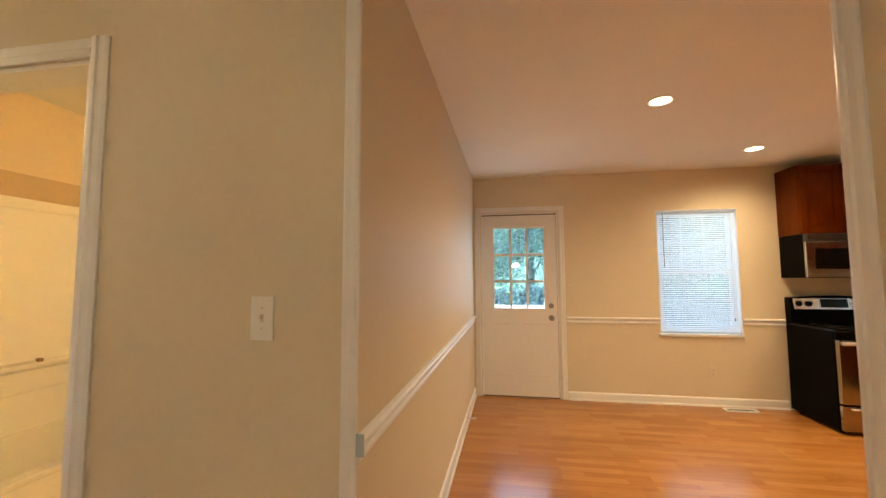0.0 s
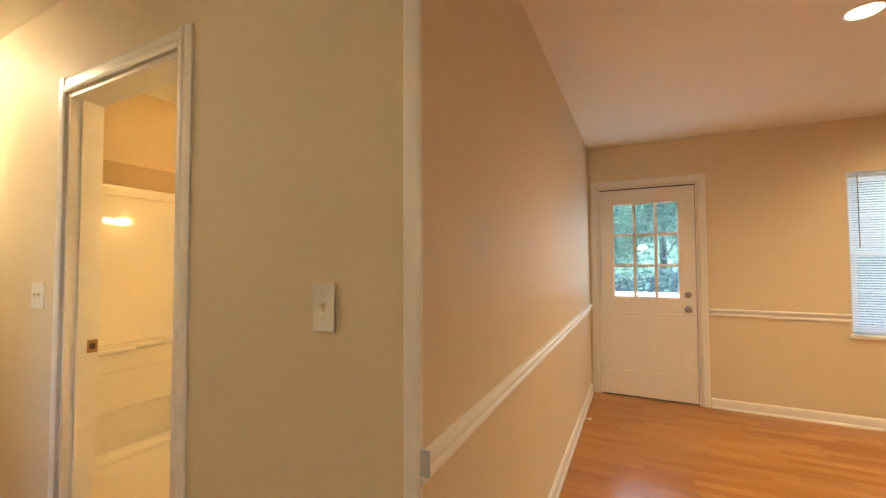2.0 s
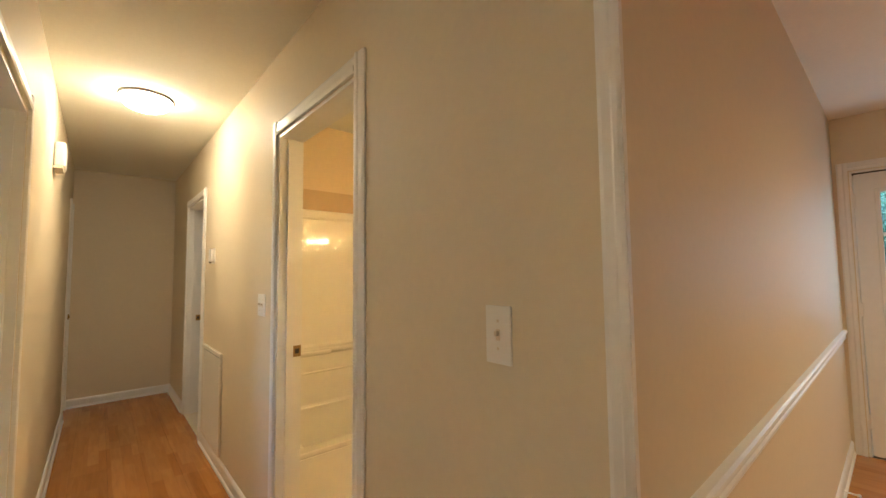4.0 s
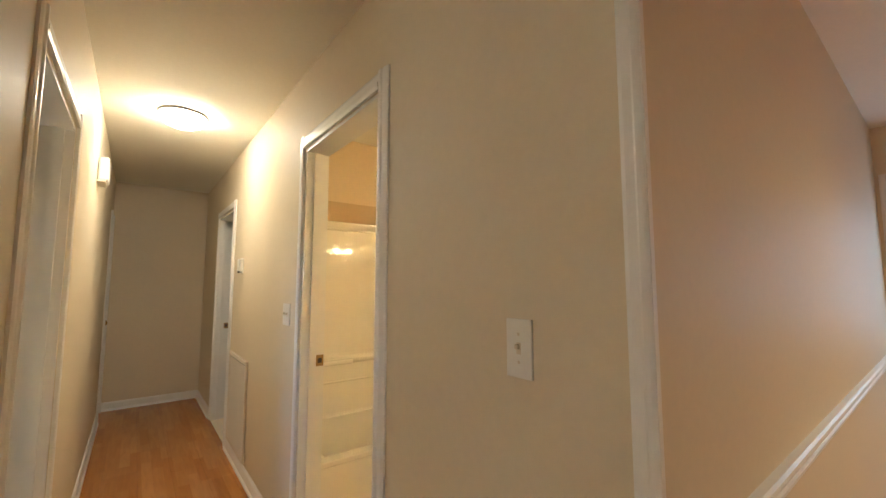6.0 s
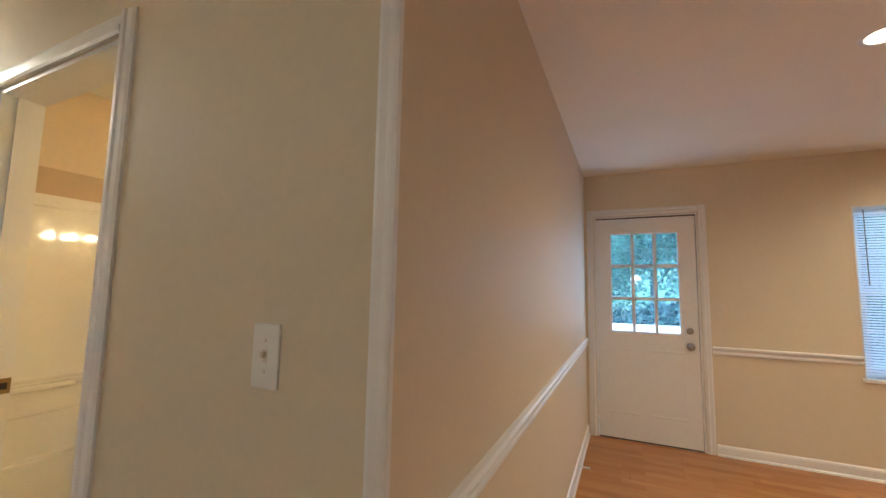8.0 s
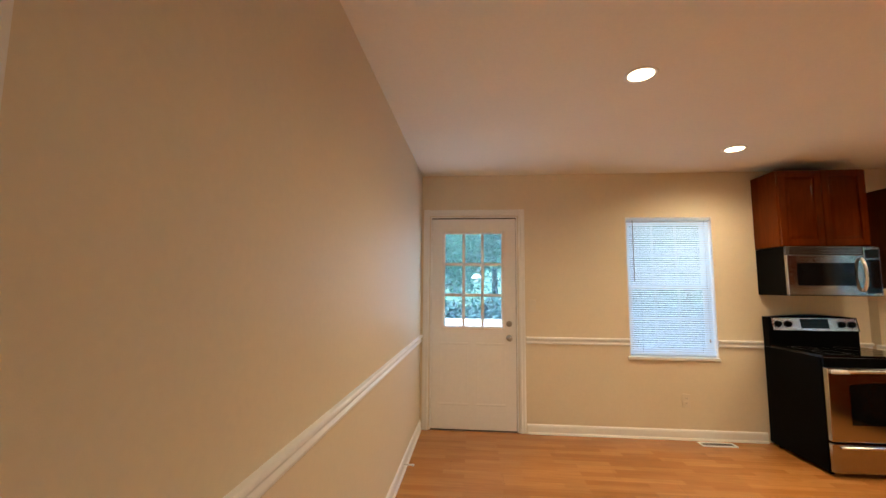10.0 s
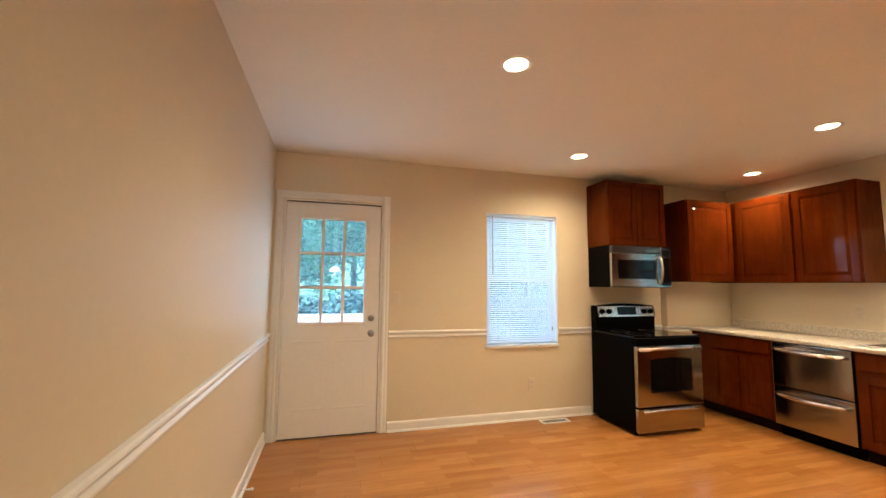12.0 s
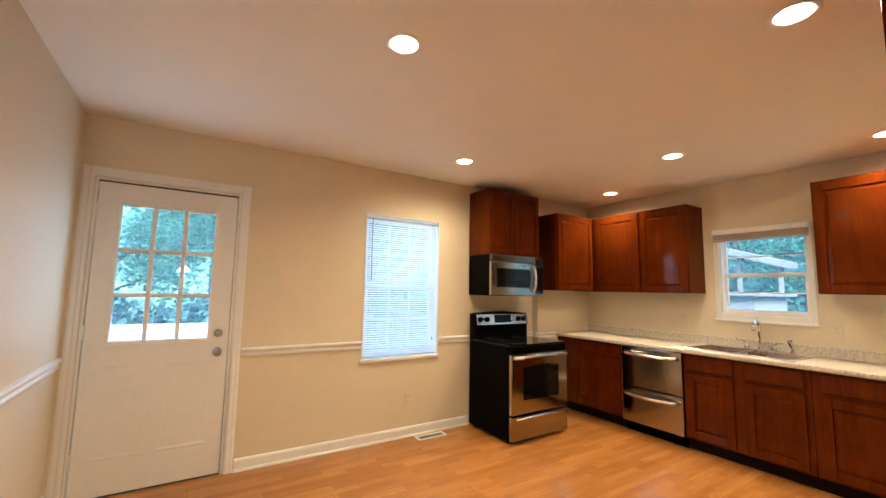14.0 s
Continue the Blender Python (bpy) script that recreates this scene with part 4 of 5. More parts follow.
while z_ < wz1 - 0.045:
    s = new("slat", slat_mesh)
    s.parent = blind
    s.location = Vector((2.36, BACK + 0.023 + 0.0012 * math.sin(n_slat * 2.3), z_)) - blind.location
    s.rotation_euler = (radians(-27 + 4 * math.sin(n_slat * 1.7) if z_ > mid else -41 + 2 * math.sin(n_slat * 2.1)), 0, radians(0.1 * math.sin(n_slat * 3.1)))
    z_, n_slat = z_ + 0.0205, n_slat + 1
for x_ in (wx0 + 0.13, wx1 - 0.13):
    part("ladder_cord", boxes((x_ - 0.001, BACK + 0.0085, wz0 + 0.02, x_ + 0.001, BACK + 0.0095, wz1 - 0.03)), SLAT, blind)
part("tilt_wand", tube(bmesh.new(), [(wx0 + 0.07, BACK + 0.004, wz1 - 0.03), (wx0 + 0.072, BACK + 0.002, wz1 - 0.62)], 0.004, 8), NICKEL, blind)
part("pull_cord", tube(bmesh.new(), [(wx1 - 0.065, BACK + 0.004, wz1 - 0.03), (wx1 - 0.066, BACK + 0.003, wz0 + 0.17)], 0.0015, 6), SLAT, blind)
part("cord_tassel", lathe(bmesh.new(), (wx1 - 0.066, BACK + 0.003, wz0 + 0.14), (0, 0, 1), [(0, 0.006), (0.02, 0.007), (0.035, 0.002)], 10), NICKEL, blind)

swin = thing("window_sink", RIGHT, 2.97, 1.2, "white double-hung window over the sink with a raised blind", "window", kind="structure")
sy0, sy1, sz0, sz1 = SINK_WIN
part("casing", boxes((RIGHT - 0.016, sy0 - 0.045, sz0 - 0.065, RIGHT - 0.001, sy0, sz1 + 0.06), (RIGHT - 0.016, sy1, sz0 - 0.065, RIGHT - 0.001, sy1 + 0.05, sz1 + 0.06), (RIGHT - 0.016, sy0, sz1, RIGHT - 0.001, sy1, sz1 + 0.06), (RIGHT - 0.016, sy0, sz0 - 0.065, RIGHT - 0.001, sy1, sz0), bevel=0.004), WHITE, swin)
part("frame", boxes((RIGHT - 0.002, sy0, sz0, RIGHT + 0.118, sy0 + 0.010, sz1), (RIGHT - 0.002, sy1 - 0.010, sz0, RIGHT + 0.118, sy1, sz1), (RIGHT - 0.002, sy0 + 0.010, sz1 - 0.018, RIGHT + 0.118, sy1 - 0.010, sz1), (RIGHT - 0.002, sy0 + 0.010, sz0, RIGHT + 0.118, sy1 - 0.010, sz0 + 0.018)), VINYL, swin)
smid = 1.56
sash(swin, "upper_sash", "y", RIGHT + 0.075, RIGHT + 0.10, sy0 + 0.010, sy1 - 0.010, smid - 0.02, sz1 - 0.018, 0.019, 1, 2, 0.012)
sash(swin, "lower_sash", "y", RIGHT + 0.048, RIGHT + 0.073, sy0 + 0.010, sy1 - 0.010, sz0 + 0.018, smid + 0.02, 0.027, 1, 2, 0.012)
part("sill", boxes((RIGHT - 0.026, sy0 - 0.055, sz0 - 0.07, RIGHT - 0.0165, sy1 + 0.06, sz0 - 0.05), bevel=0.003), WHITE, swin)
rb = thing("raised_blind", RIGHT, 2.97, 1.94, "brown-grey mini blind pulled up to the top of the window", "window blind")
part("head_rail", boxes((RIGHT - 0.045, sy0 - 0.03, sz1 + 0.01, RIGHT - 0.017, sy1 + 0.045, sz1 + 0.045), bevel=0.003), WHITE, rb)
for k in range(9):
    z_ = sz1 + 0.004 - k * 0.0055
    part("slat", boxes((RIGHT - 0.044, sy0 - 0.026, z_ - 0.0022, RIGHT - 0.018, sy1 + 0.041, z_ + 0.0022), bevel=0.001), STACK, rb)
part("bottom_rail", boxes((RIGHT - 0.043, sy0 - 0.026, sz1 - 0.062, RIGHT - 0.019, sy1 + 0.041, sz1 - 0.049), bevel=0.003), STACK, rb)


# ---- wall plates ----
def plate(name, along, c, out, a, z, label, kind_, w=0.072, h=0.118, mat=None):
    """A switch or outlet plate on a wall."""
    def row(p, q, lo, hi, e0, e1):
        e0, e1 = sorted((c + e0 * out, c + e1 * out))
        return (p, e0, lo, q, e1, hi) if along == "x" else (e0, p, lo, e1, q, hi)
    t = thing(name, *((a, c, z) if along == "x" else (c, a, z)), label, "light switch" if kind_ == "switch" else "power outlet")
    part("cover_plate", boxes(row(a - w / 2, a + w / 2, z - h / 2, z + h / 2, 0.0, 0.006), bevel=0.0025, seg=2), mat or PLASTIC, t)
    n = max(1, round(w / 0.072))
    for i in range(n):
        b = a + (i - (n - 1) / 2) * 0.046
        if kind_ == "switch":
            part("slot_frame", boxes(row(b - 0.006, b + 0.006, z - 0.0125, z + 0.0125, 0.006, 0.0065)), IVORY, t)
            part("toggle", boxes(row(b - 0.0045, b + 0.0045, z - 0.002, z + 0.009, 0.0065, 0.016), bevel=0.0015), IVORY, t, "small toggle lever")
            for dz in (-0.03, 0.03):
                part("screw", boxes(row(b - 0.003, b + 0.003, z + dz - 0.003, z + dz + 0.003, 0.006, 0.0068), bevel=0.0003), IVORY, t)
        else:
            for dz in (-0.021, 0.021):
                f = part("receptacle", boxes(row(b - 0.016, b + 0.016, z + dz - 0.014, z + dz + 0.014, 0.006, 0.008), bevel=0.0009), IVORY, t)
                for db in (-0.006, 0.006):
                    part("slot", boxes(row(b + db - 0.0012, b + db + 0.0012, z + dz - 0.004, z + dz + 0.006, 0.008, 0.0084)), SLOT, f)
    return t


plate("light_switch", "x", SOUTH, -1, -0.315, 1.213, "white toggle light switch plate on the beige wall", "switch", 0.072, 0.127)
plate("light_switch", "x", SOUTH, -1, -1.992, 1.188, "white double light switch plate beside the bathroom door", "switch", 0.118, 0.118)
plate("light_switch", "x", BACK, -1, 1.06, 1.193, "beige light switch plate beside the back door", "switch", mat=IVORY)
plate("power_outlet", "x", BACK, -1, 2.445, 0.345, "ivory outlet low on the back wall under the window", "outlet", mat=IVORY)
plate("power_outlet", "y", RIGHT, -1, 3.66, 1.12, "ivory outlet above the counter's backsplash", "outlet", mat=IVORY)
plate("power_outlet", "y", RIGHT, -1, 2.49, 1.1, "ivory outlet beside the sink window", "outlet", mat=IVORY)

# floor register
reg = thing("floor_register", 2.6400, 4.7800, 0, "beige metal floor vent in the laminate near the stove", "floor vent")
part("frame", boxes((2.4900, 4.7300, 0.0005, 2.7900, 4.7450, 0.006), (2.4900, 4.8150, 0.0005, 2.7900, 4.8300, 0.006), (2.4900, 4.7450, 0.0005, 2.5100, 4.8150, 0.006), (2.7700, 4.7450, 0.0005, 2.7900, 4.8150, 0.006), bevel=0.001), WHITE, reg)
part("duct", boxes((2.5100, 4.7450, 0.0005, 2.7700, 4.8150, 0.0012)), SLOT, reg, "dark opening")
for k in range(9):
    x_ = 2.5250 + k * 0.0280
    part("louvre", boxes((x_, 4.7460, 0.0015, x_ + 0.0030, 4.8140, 0.003)), GRILLE, reg)

# ---- hall ----
gr = thing("return_air_grille", -3.155, SOUTH, 0.12, "cream painted return-air grille low on the hall wall", "air grille")
gx0, gx1, gz0, gz1 = -3.465, -2.85, 0.105, 0.803
part("frame", boxes((gx0, SOUTH - 0.018, gz0, gx0 + 0.03, SOUTH - 0.001, gz1), (gx1 - 0.03, SOUTH - 0.018, gz0, gx1, SOUTH - 0.001, gz1), (gx0 + 0.03, SOUTH - 0.018, gz0, gx1 - 0.03, SOUTH - 0.001, gz0 + 0.03), (gx0 + 0.03, SOUTH - 0.018, gz1 - 0.03, gx1 - 0.03, SOUTH - 0.001, gz1), bevel=0.003), GRILLE, gr)
part("backing", boxes((gx0 + 0.03, SOUTH - 0.003, gz0 + 0.03, gx1 - 0.03, SOUTH - 0.001, gz1 - 0.03)), SLOT, gr)
lv = boxes((gx0 + 0.03, SOUTH - 0.015, 0, gx1 - 0.03, SOUTH - 0.004, 0.0025))
for v in lv.verts:
    v.co.z += (v.co.y - SOUTH) * 0.9
bmesh.ops.translate(lv, verts=lv.verts, vec=(3.155, -SOUTH, 0))
louvre = mesh_of("louvre", lv, GRILLE)
z_ = gz0 + 0.045
while z_ < gz1 - 0.03:
    o_ = new("louvre", louvre)
    o_.parent = gr
    o_.location = (0, 0, z_ - 0.12)
    z_ += 0.0165
th = thing("thermostat", -3.2, SOUTH, 1.5, "small white thermostat on the hall wall", "thermostat")
part("base", boxes((-3.25, SOUTH - 0.008, 1.44, -3.15, SOUTH - 0.001, 1.56), bevel=0.002), PLASTIC, th)
part("cover", boxes((-3.243, SOUTH - 0.032, 1.455, -3.157, SOUTH - 0.008, 1.553), bevel=0.006, seg=2), PLASTIC, th)
part("lever", boxes((-3.205, SOUTH - 0.034, 1.443, -3.195, SOUTH - 0.02, 1.456)), SLOT, th)
ch = thing("door_chime", -3.1, HALLW, 2.0, "white plastic door chime box high on the hall wall", "door chime")
part("cover", boxes((-3.2, HALLW + 0.004, 2.02, -3.02, HALLW + 0.055, 2.17), bevel=0.014, seg=3), PLASTIC, ch)
part("base", boxes((-3.205, HALLW + 0.001, 2.005, -3.015, HALLW + 0.045, 2.02), bevel=0.002), IVORY, ch)


def hall_door(name, hole, y, label, knob_x, facing):
    a0, a1, b, t = hole
    d = thing(name, (a0 + a1) / 2, y, 0, label, "door", kind="structure")
    part("slab", boxes((a0 + 0.017, y - 0.035, 0.01, a1 - 0.017, y, t - 0.017), bevel=0.002), DOORW, d)
    k = part("door_knob", lathe(bmesh.new(), (knob_x, y if facing > 0 else y - 0.035, 0.96), (0, facing, 0), [(0, 0.03), (0.008, 0.03), (0.012, 0.012), (0.03, 0.012), (0.04, 0.026), (0.055, 0.026), (0.064, 0.006)], 18), BRASS, d, "dark brass knob", smooth=True)
    return d


nd = thing("door_hall_near", -1.93, HALLW - 0.12, 0, "white flush door standing open into a side room", "door", kind="structure")
part("slab", boxes((-1.915, HALLW - 0.88, 0.01, -1.88, HALLW - 0.125, 1.98), bevel=0.002), DOORW, nd)
part("door_knob", lathe(bmesh.new(), (-1.88, HALLW - 0.82, 0.96), (1, 0, 0), [(0, 0.03), (0.008, 0.03), (0.012, 0.012), (0.03, 0.012), (0.04, 0.026), (0.055, 0.026), (0.064, 0.006)], 18), BRASS, nd, "dark brass knob", smooth=True)
jamb("door_frame_near", "x", NEAR_DOOR, HALLW - 0.12, HALLW - 0.001, "white jamb of an open hall doorway")
hall_door("door_hall_far", FAR_DOOR, HALLW - 0.035, "closed white flush door at the hall's end", FAR_DOOR[1] - 0.08, 1)
jamb("door_frame_far", "x", FAR_DOOR, HALLW - 0.12, HALLW - 0.001, "white jamb of the far hall door")
od = thing("door_room_open", -4.37, SOUTH + 0.12, 0, "white flush door standing open into the side room", "door", kind="structure")
part("slab", boxes((-4.43, SOUTH + 0.125, 0.01, -4.395, SOUTH + 0.86, 2.02), bevel=0.002), DOORW, od)

# ---- bathroom ----
tub = thing("bathtub", -2.25, 2.3, 0, "glossy white acrylic bathtub along the bathroom wall", "bathtub")
TX0, TX1, TY0, TY1 = -2.598, -1.84, SOUTH + 0.122, 2.99
part("apron", boxes((TX1 - 0.03, TY0, 0.0, TX1 - 0.005, TY1, 0.375), bevel=0.004), ACRYL, tub)
part("rim", boxes((TX1 - 0.085, TY0, 0.375, TX1, TY1, 0.405), (TX0, TY0, 0.375, TX0 + 0.06, TY1, 0.405), (TX0 + 0.06, TY0, 0.375, TX1 - 0.085, TY0 + 0.09, 0.405), (TX0 + 0.06, TY1 - 0.09, 0.375, TX1 - 0.085, TY1, 0.405), bevel=0.01, seg=3), ACRYL, tub)
part("basin", boxes((TX0 + 0.06, TY0 + 0.09, 0.06, TX1 - 0.085, TY1 - 0.09, 0.075), (TX0 + 0.05, TY0 + 0.09, 0.06, TX0 + 0.06, TY1 - 0.09, 0.38), (TX1 - 0.085, TY0 + 0.09, 0.06, TX1 - 0.075, TY1 - 0.09, 0.38), (TX0 + 0.06, TY0 + 0.08, 0.06, TX1 - 0.085, TY0 + 0.09, 0.38), (TX0 + 0.06, TY1 - 0.09, 0.06, TX1 - 0.085, TY1 - 0.08, 0.38)), ACRYL, tub)
sur = thing("tub_surround", -2.59, 2.3, 0.405, "glossy white moulded tub surround with ledges", "shower surround")
sp_ = [(0, 0.405), (0.05, 0.405), (0.045, 0.42), (0.03, 0.62), (0.03, 0.63), (0.034, 0.634), (0.034, 0.64), (0.03, 0.645), (0.03, 0.76), (0.055, 0.78), (0.06, 0.795), (0.055, 0.808), (0.02, 0.82), (0.016, 0.84),
       (0.016, 1.76), (0.02, 1.765), (0.02, 1.775), (0.016, 1.78), (0.016, 1.815), (0.012, 1.832), (0, 1.834)]
part("back_panel", sweep(bmesh.new(), sp_, (-2.6, TY0, 0), (-2.6, TY1, 0), (1, 0, 0)), ACRYL, sur)
part("end_panel", boxes((-2.58, TY1 - 0.02, 0.407, TX1 - 0.02, TY1, 1.83), bevel=0.006), ACRYL, sur)
part("end_panel", boxes((-2.58, TY0 + 0.001, 0.407, TX1 - 0.02, TY0 + 0.014, 1.83), bevel=0.004), ACRYL, sur)
part("soap_shelf", boxes((-2.575, 1.64, 0.765, -2.515, 1.985, 0.8), bevel=0.014, seg=3), ACRYL, sur, "moulded soap shelf", smooth=True)
soap = thing("soap_bar", -2.556, 2.37, 0.808, "small worn brown soap bar on the surround's ledge", "soap")
bm = boxes((-2.572, 2.355, 0.807, -2.542, 2.385, 0.832), bevel=0.009, seg=3)
part("bar", bm, SOAP, soap, smooth=True)
solid("trim_bath_band", boxes((-2.6, TY0, 1.834, -2.592, TY1, 1.985)), BATHP, "tan painted band above the tub surround", "trim", "structure")
solid("wall_bath_partition", boxes((-2.6, 3.0, -0.05, -1.82, 3.1, H)), BATHUP, "cream wall at the tub's end", "wall", "structure", at=(0, 0, 0))
van = thing("vanity_light", -0.25, 2.85, 1.81, "three-bulb vanity light bar on the bathroom wall", "wall light")
part("bar", boxes((LEFT - 0.155, 2.58, 1.76, LEFT - 0.122, 3.12, 1.86), bevel=0.006), CHROME, van)
for y_ in (2.68, 2.85, 3.02):
    g = part("socket", lathe(bmesh.new(), (LEFT - 0.155, y_, 1.81), (-1, 0, 0), [(0, 0.03), (0.03, 0.026)], 16), CHROME, van, smooth=True)
    part("bulb", lathe(bmesh.new(), (LEFT - 0.183, y_, 1.81), (-1, 0, 0), [(0, 0.012), (0.012, 0.022), (0.03, 0.031), (0.05, 0.030), (0.064, 0.018), (0.07, 0.005)], 18), BULB, g, "glowing globe bulb", smooth=True)

solid("floor_bath", boxes((-1.9, SOUTH + 0.12, -0.007, LEFT - 0.12, 3.2, 0.001)), BATHUP, "cream vinyl bathroom floor", "floor", "structure")

# unseen curtain, added to warm the living room fill light
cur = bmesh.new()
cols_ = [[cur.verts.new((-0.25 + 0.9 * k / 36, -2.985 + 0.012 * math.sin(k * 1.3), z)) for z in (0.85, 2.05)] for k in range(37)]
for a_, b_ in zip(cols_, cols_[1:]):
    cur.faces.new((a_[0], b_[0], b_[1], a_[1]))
solid("curtain", cur, CURTAIN, "unseen cream curtain added over an assumed living room window", "curtain", smooth=True)

stop = thing("door_stop", LEFT, 4.0, 0.05, "small white spring door stop on the baseboard", "door stop")
STOPY = 4.0
part("rod", tube(bmesh.new(), [(LEFT + 0.014, STOPY, 0.05), (LEFT + 0.075, STOPY, 0.048)], 0.005, 8), WHITE, stop)
part("tip", lathe(bmesh.new(), (LEFT + 0.072, STOPY, 0.048), (1, 0, 0), [(0, 0.008), (0.012, 0.009), (0.016, 0.006)], 10), WHITE, stop, "white rubber tip")

# ---- outdoors ----
solid("ground", boxes((-200, -200, -0.7, 200, 200, -0.45)), GRASS, "green lawn outside the house", "ground", "structure", at=(0, 0, 0))


def tree(name, height, spread, leaves, seed):
    rnd = random.Random(seed)
    t = thing(name, 0, 0, -0.45, "leafy green broadleaf tree in the yard", "tree", "trees in the yard")
    trunk = bmesh.new()
    tube(trunk, [(0, 0, -0.5), (0.05, 0.02, height * 0.25), (-0.04, 0.05, height * 0.5), (0.03, 0, height * 0.85)], 0.13, 8)
    for v in trunk.verts:
        f = 1.25 - 0.95 * max(0, v.co.z) / height
        v.co.x, v.co.y = v.co.x * f, v.co.y * f
    part("trunk", trunk, BARK, t)
    tips = []
    for k in range(9):
        a, z = rnd.uniform(0, 6.28), height * rnd.uniform(0.12, 0.75)
        r = spread * rnd.uniform(0.5, 0.95)
        tip = Vector((math.cos(a) * r, math.sin(a) * r, z + rnd.uniform(0.3, 1.3)))
        tips.append(tip)
        part("limb", tube(bmesh.new(), [(0, 0, z), tip * 0.5 + Vector((0, 0, z * 0.5)), tip], 0.035, 6), BARK, t)
    bm = bmesh.new()
    centres = [tips[i % 9] + Vector((rnd.gauss(0, 0.6), rnd.gauss(0, 0.6), rnd.gauss(0, 0.6))) for i in range(46)]
    for i in range(leaves):
        c = centres[i % len(centres)]
        p = c + Vector((rnd.gauss(0, 0.42), rnd.gauss(0, 0.42), rnd.gauss(0, 0.3)))
        d1 = Vector((rnd.gauss(0, 1), rnd.gauss(0, 1), rnd.gauss(0, 0.5))).normalized()
        d2 = d1.cross(Vector((rnd.gauss(0, 1), rnd.gauss(0, 1), rnd.gauss(0, 1)))).normalized()
        s = rnd.uniform(0.035, 0.075)
        bm.faces.new([bm.verts.new(p + d1 * s), bm.verts.new(p + d2 * s * 0.45), bm.verts.new(p - d1 * s), bm.verts.new(p - d2 * s * 0.45)])
    part("crown", bm, LEAF, t)
    return t


master = [tree("tree", 6.5, 2.0, 28000, 3), tree("tree", 8.0, 2.4, 31000, 8)]
spots = [(-7, 15), (-4.4, 13), (-1.5, 13.6), (2.0, 12.8), (3.6, 14.6), (5.0, 12.6), (7.4, 14.5), (1.4, 19),
         # last four are unseen, added to screen bright sky from the microwave's reflection
         (13.5, 9.5), (14.4, 6.8), (14.6, 4.4), (14.3, 1.8), (10.5, 12), (14.5, -1.2), (14.0, -4.2), (13.6, -7.4), (12.4, -10.6)]
rnd = random.Random(5)
for i, (x_, y_) in enumerate(spots):
    m = Matrix.Translation((x_, y_, -0.45)) @ Matrix.Rotation(rnd.uniform(0, 6.28), 4, "Z")
    if i < 2:
        master[i].matrix_basis = m
    else:
        copy_thing(master[i % 2], m)

def shrubs(name, x0, x1, y0, y1, high, leaves, seed):
    r_ = random.Random(seed)
    bm = bmesh.new()
    for i in range(leaves):
        u, v = r_.random(), r_.random()
        x, y = x0 + (x1 - x0) * u, y0 + (y1 - y0) * v
        top_z = high * (0.72 + 0.28 * math.sin(x * 1.7 + y * 1.3 + seed) * math.sin(x * 0.6 - y * 0.9))
        p = Vector((x, y, -0.45 + top_z * r_.random() ** 0.6))
        d1 = Vector((r_.gauss(0, 1), r_.gauss(0, 1), r_.gauss(0, 0.6))).normalized()
        d2 = d1.orthogonal().normalized()
        s = r_.uniform(0.04, 0.085)
        bm.faces.new([bm.verts.new(p + d1 * s), bm.verts.new(p + d2 * s * 0.5), bm.verts.new(p - d1 * s), bm.verts.new(p - d2 * s * 0.5)])
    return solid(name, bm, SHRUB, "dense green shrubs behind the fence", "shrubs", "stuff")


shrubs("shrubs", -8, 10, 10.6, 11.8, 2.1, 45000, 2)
# carried on out of view to cover sky mirrored in the microwave
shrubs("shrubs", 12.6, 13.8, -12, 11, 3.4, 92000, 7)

def far_backdrop(name, at, wide, turn, mat_):
    b_ = boxes((-wide / 2, -0.2, -0.5, wide / 2, 0.2, 34))
    bmesh.ops.rotate(b_, verts=b_.verts, cent=(0, 0, 0), matrix=Matrix.Rotation(turn, 3, "Z"))
    bmesh.ops.translate(b_, verts=b_.verts, vec=at)
    return solid(name, b_, mat_, "flat glowing backdrop in place of distant woods", "backdrop", "structure")


# plain boards that glow, standing in for daylight on distant woods
BACKDROP_GLOW = glowing("glowing_backdrop", (0.42, 0.88, 0.78), 0.062)
BACKDROP_GLOW.node_tree.nodes["Principled BSDF"].inputs["Base Color"].default_value = (0.03, 0.07, 0.05, 1)
far_backdrop("backdrop", (0, 70, 0), 200, 0, BACKDROP_GLOW)
far_backdrop("backdrop", (80, -30, 0), 210, math.pi / 2, BACKDROP_GLOW)

fence = thing("white_fence", 1.5, 9.6, -0.45, "white painted board fence across the back yard", "fence")
bd = boxes((-0.075, -0.012, 0.0, 0.075, 0.012, 1.16), bevel=0.004)
board = mesh_of("board", bd, FENCEW)
for k in range(40):
    o_ = new("board", board)
    o_.parent = fence
    o_.location = (-5 + k * 0.156, 0, 0)
for z_ in (0.2, 0.9):
    part("rail", boxes((-3.6, 9.615, z_ - 0.45, 2.7, 9.655, z_ - 0.36)), FENCEW, fence)
shed = thing("garden_shed", 11.0, 5.6, -0.45, "pale weathered wooden shed in the side yard", "shed")
part("wall", boxes((10.2, 4.85, -0.45, 11.9, 5.85, 1.35)), FENCEB, shed)
part("roof", boxes((10.05, 4.7, 1.35, 12.05, 6.0, 1.43), bevel=0.01), FENCEB, shed)
# posts and canopy are added in place of a pale roof farther off
for y_ in (4.95, 5.75):
    part("post", boxes((11.95, y_ - 0.04, -0.45, 12.03, y_ + 0.04, 2.1 + (y_ - 4.95) * 0.33), bevel=0.004), FENCEB, shed)
lean = boxes((11.7, 4.75, 2.05, 12.4, 5.95, 2.2), bevel=0.006)
for v in lean.verts:
    v.co.z += (v.co.y - 4.95) * 0.33
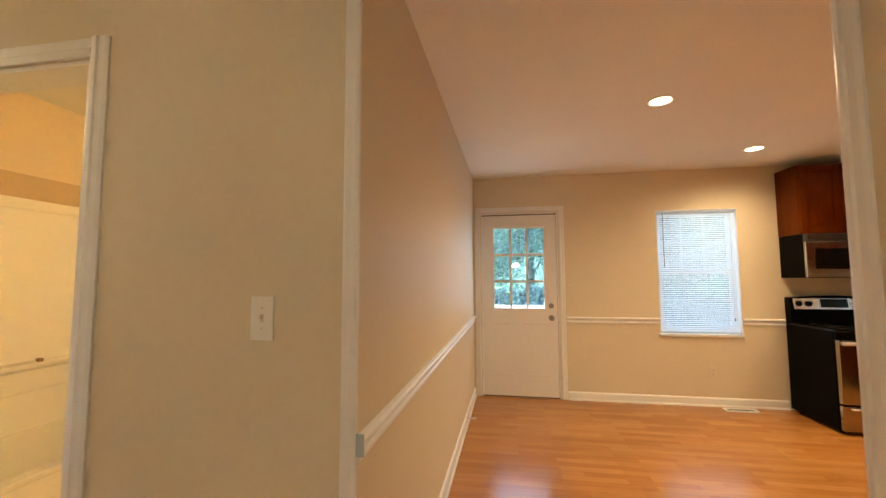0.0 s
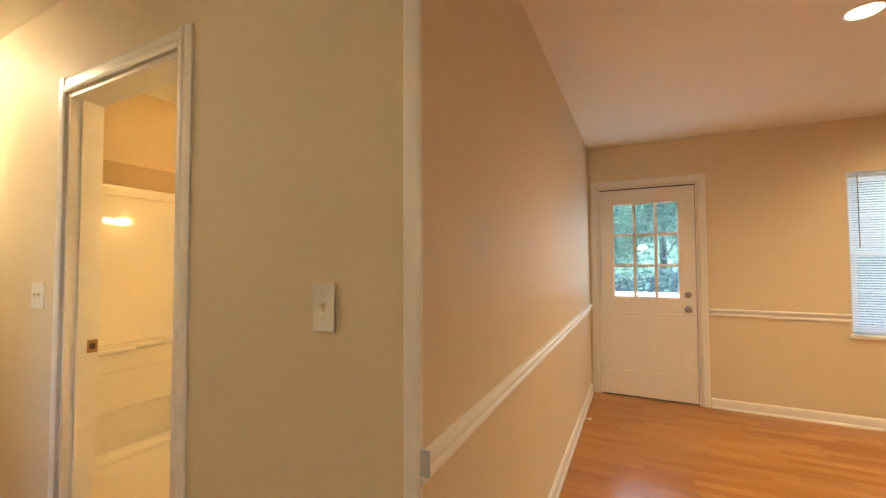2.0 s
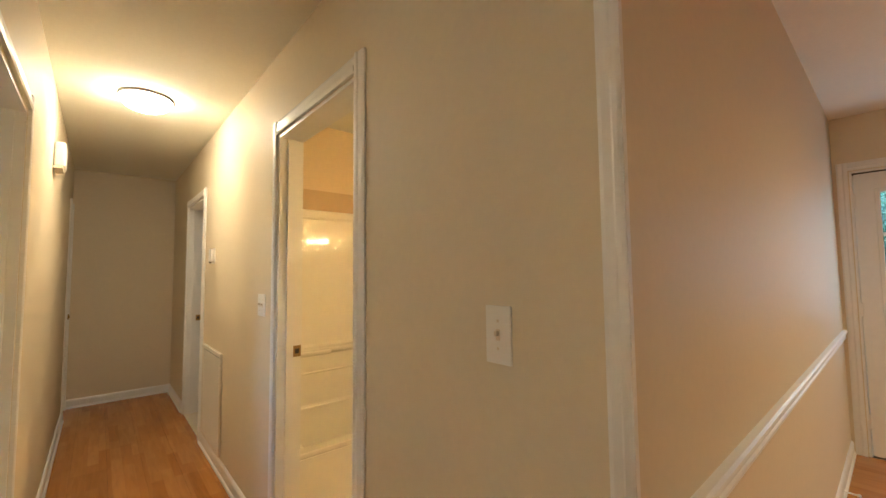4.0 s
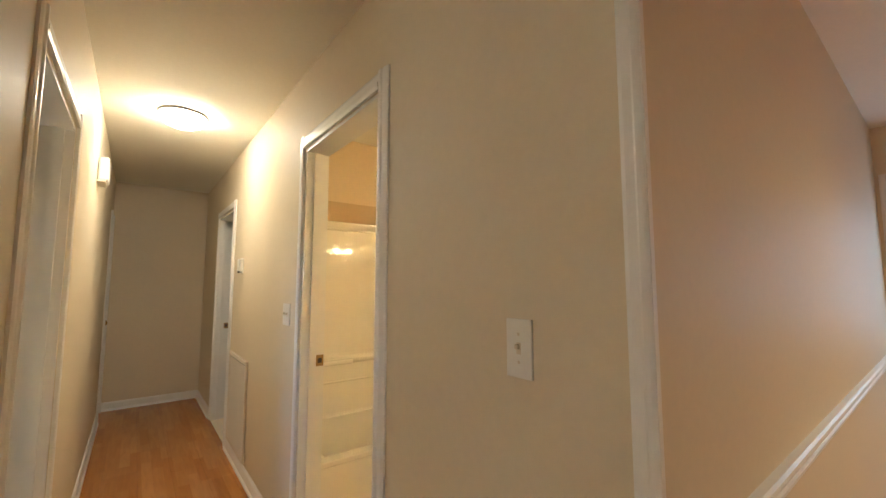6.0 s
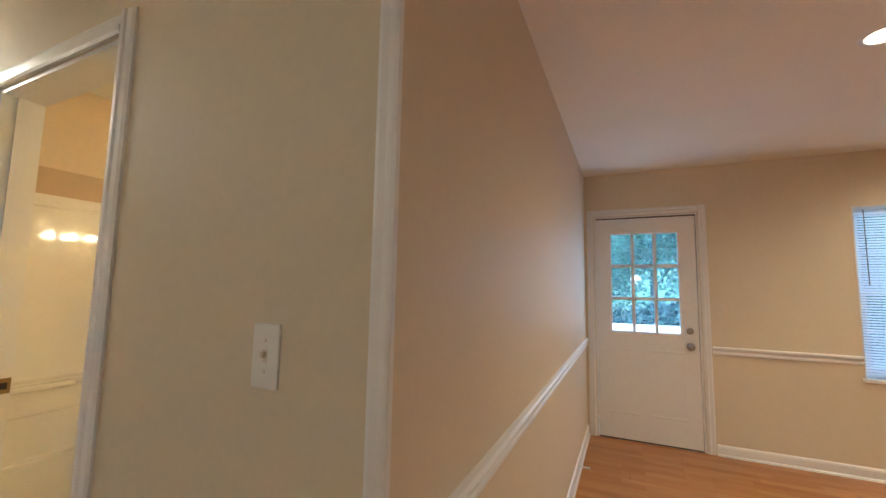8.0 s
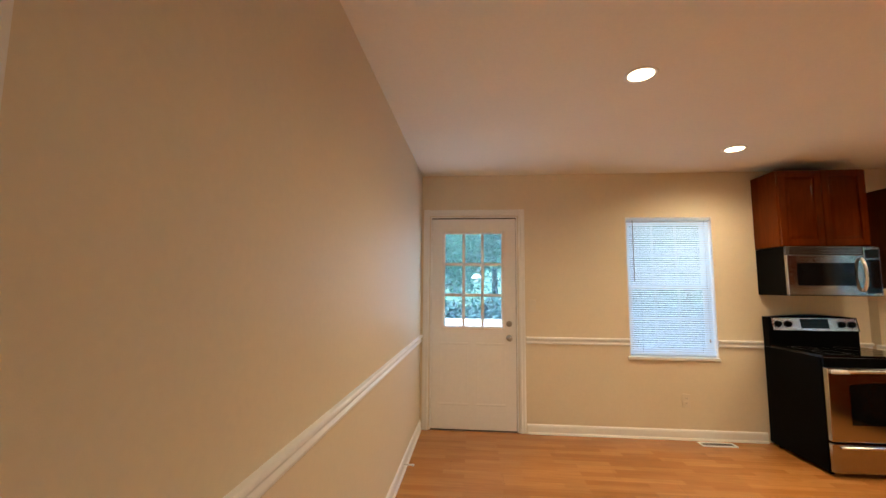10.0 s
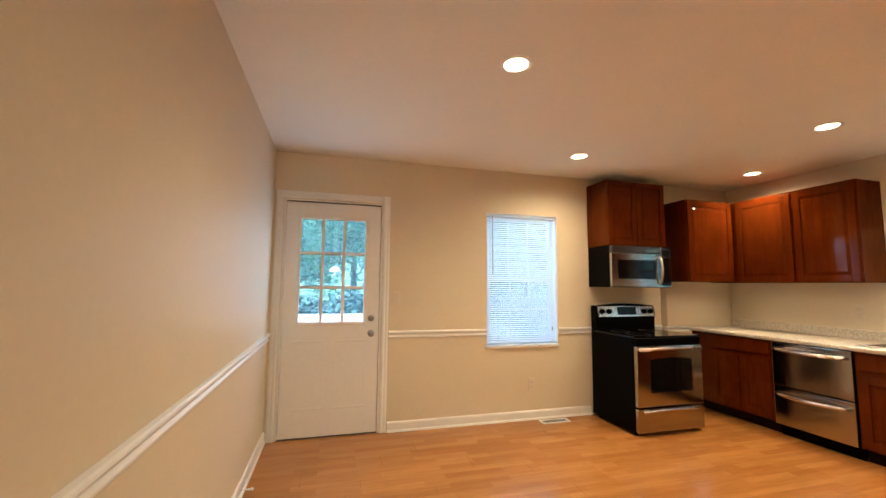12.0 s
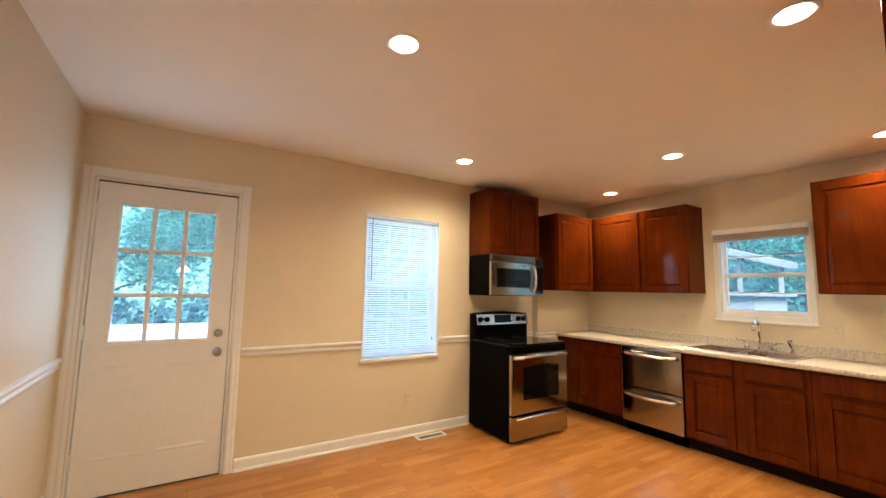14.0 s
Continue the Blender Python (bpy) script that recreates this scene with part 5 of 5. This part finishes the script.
part("canopy", lean, FENCEB, shed, "pale sloping canopy board")

# stands in for a small white spot outdoors of unknown nature
FX, FY, FZ = 0.53, 10.15, 1.52
feeder = thing("bird_feeder", FX, FY, FZ, "white dome on a wire, standing in for a pale spot", "bird feeder")
part("dome", lathe(bmesh.new(), (FX, FY, FZ), (0, 0, 1), [(0.07, 0.115), (0.08, 0.118), (0.11, 0.105), (0.15, 0.075), (0.175, 0.035), (0.182, 0.008)], 20), FENCEW, feeder, "white plastic dome", smooth=True)
part("seed_tube", lathe(bmesh.new(), (FX, FY, FZ), (0, 0, 1), [(0.01, 0.03), (0.075, 0.03)], 14), FENCEW, feeder, smooth=True)
part("tray", lathe(bmesh.new(), (FX, FY, FZ), (0, 0, 1), [(0, 0.06), (0.008, 0.075), (0.014, 0.075)], 20), FENCEW, feeder)
part("wire", tube(bmesh.new(), [(FX, FY, FZ + 0.18), (FX + 0.02, FY + 0.3, 3.4), (FX + 0.1, FY + 2.3, 3.7)], 0.004, 6), BARK, feeder)

# ---- laminate planks ----
plank_holder = bpy.data.objects["floor"]


def plank_mesh(length):
    return mesh_of("plank", boxes((0, 0.0003, -0.008, length, 0.1932, 0.0), bevel=0.0004), FLOOR)


sizes = {}
rnd = random.Random(11)


def lay(x0, x1, y0, y1):
    y, r = y0, 0
    while y < y1 - 0.02:
        x = x0 - (0.0, 0.47, 0.86, 0.3)[r % 4]
        while x < x1 - 0.02:
            a, b = max(x, x0), min(x + 1.21, x1)
            key = round(b - a - 0.0008, 3)
            if key > 0.03:
                if key not in sizes:
                    sizes[key] = plank_mesh(key)
                o = new("plank", sizes[key])
                o.parent = plank_holder
                o.location = (a, y, 0)
            x += 1.21
        y, r = y + 0.1935, r + 1


Y0 = HALLW - 0.07
lay(LEFT + 0.002, RIGHT - 0.45, Y0 + 0.1935 * 5, Y0 + 0.1935 * 23.2)
lay(HALLEND + 0.002, 1.155, Y0, Y0 + 0.1935 * 4.9)
lay(-0.748, 1.155, Y0 - 0.1935 * 17, Y0 - 0.01)
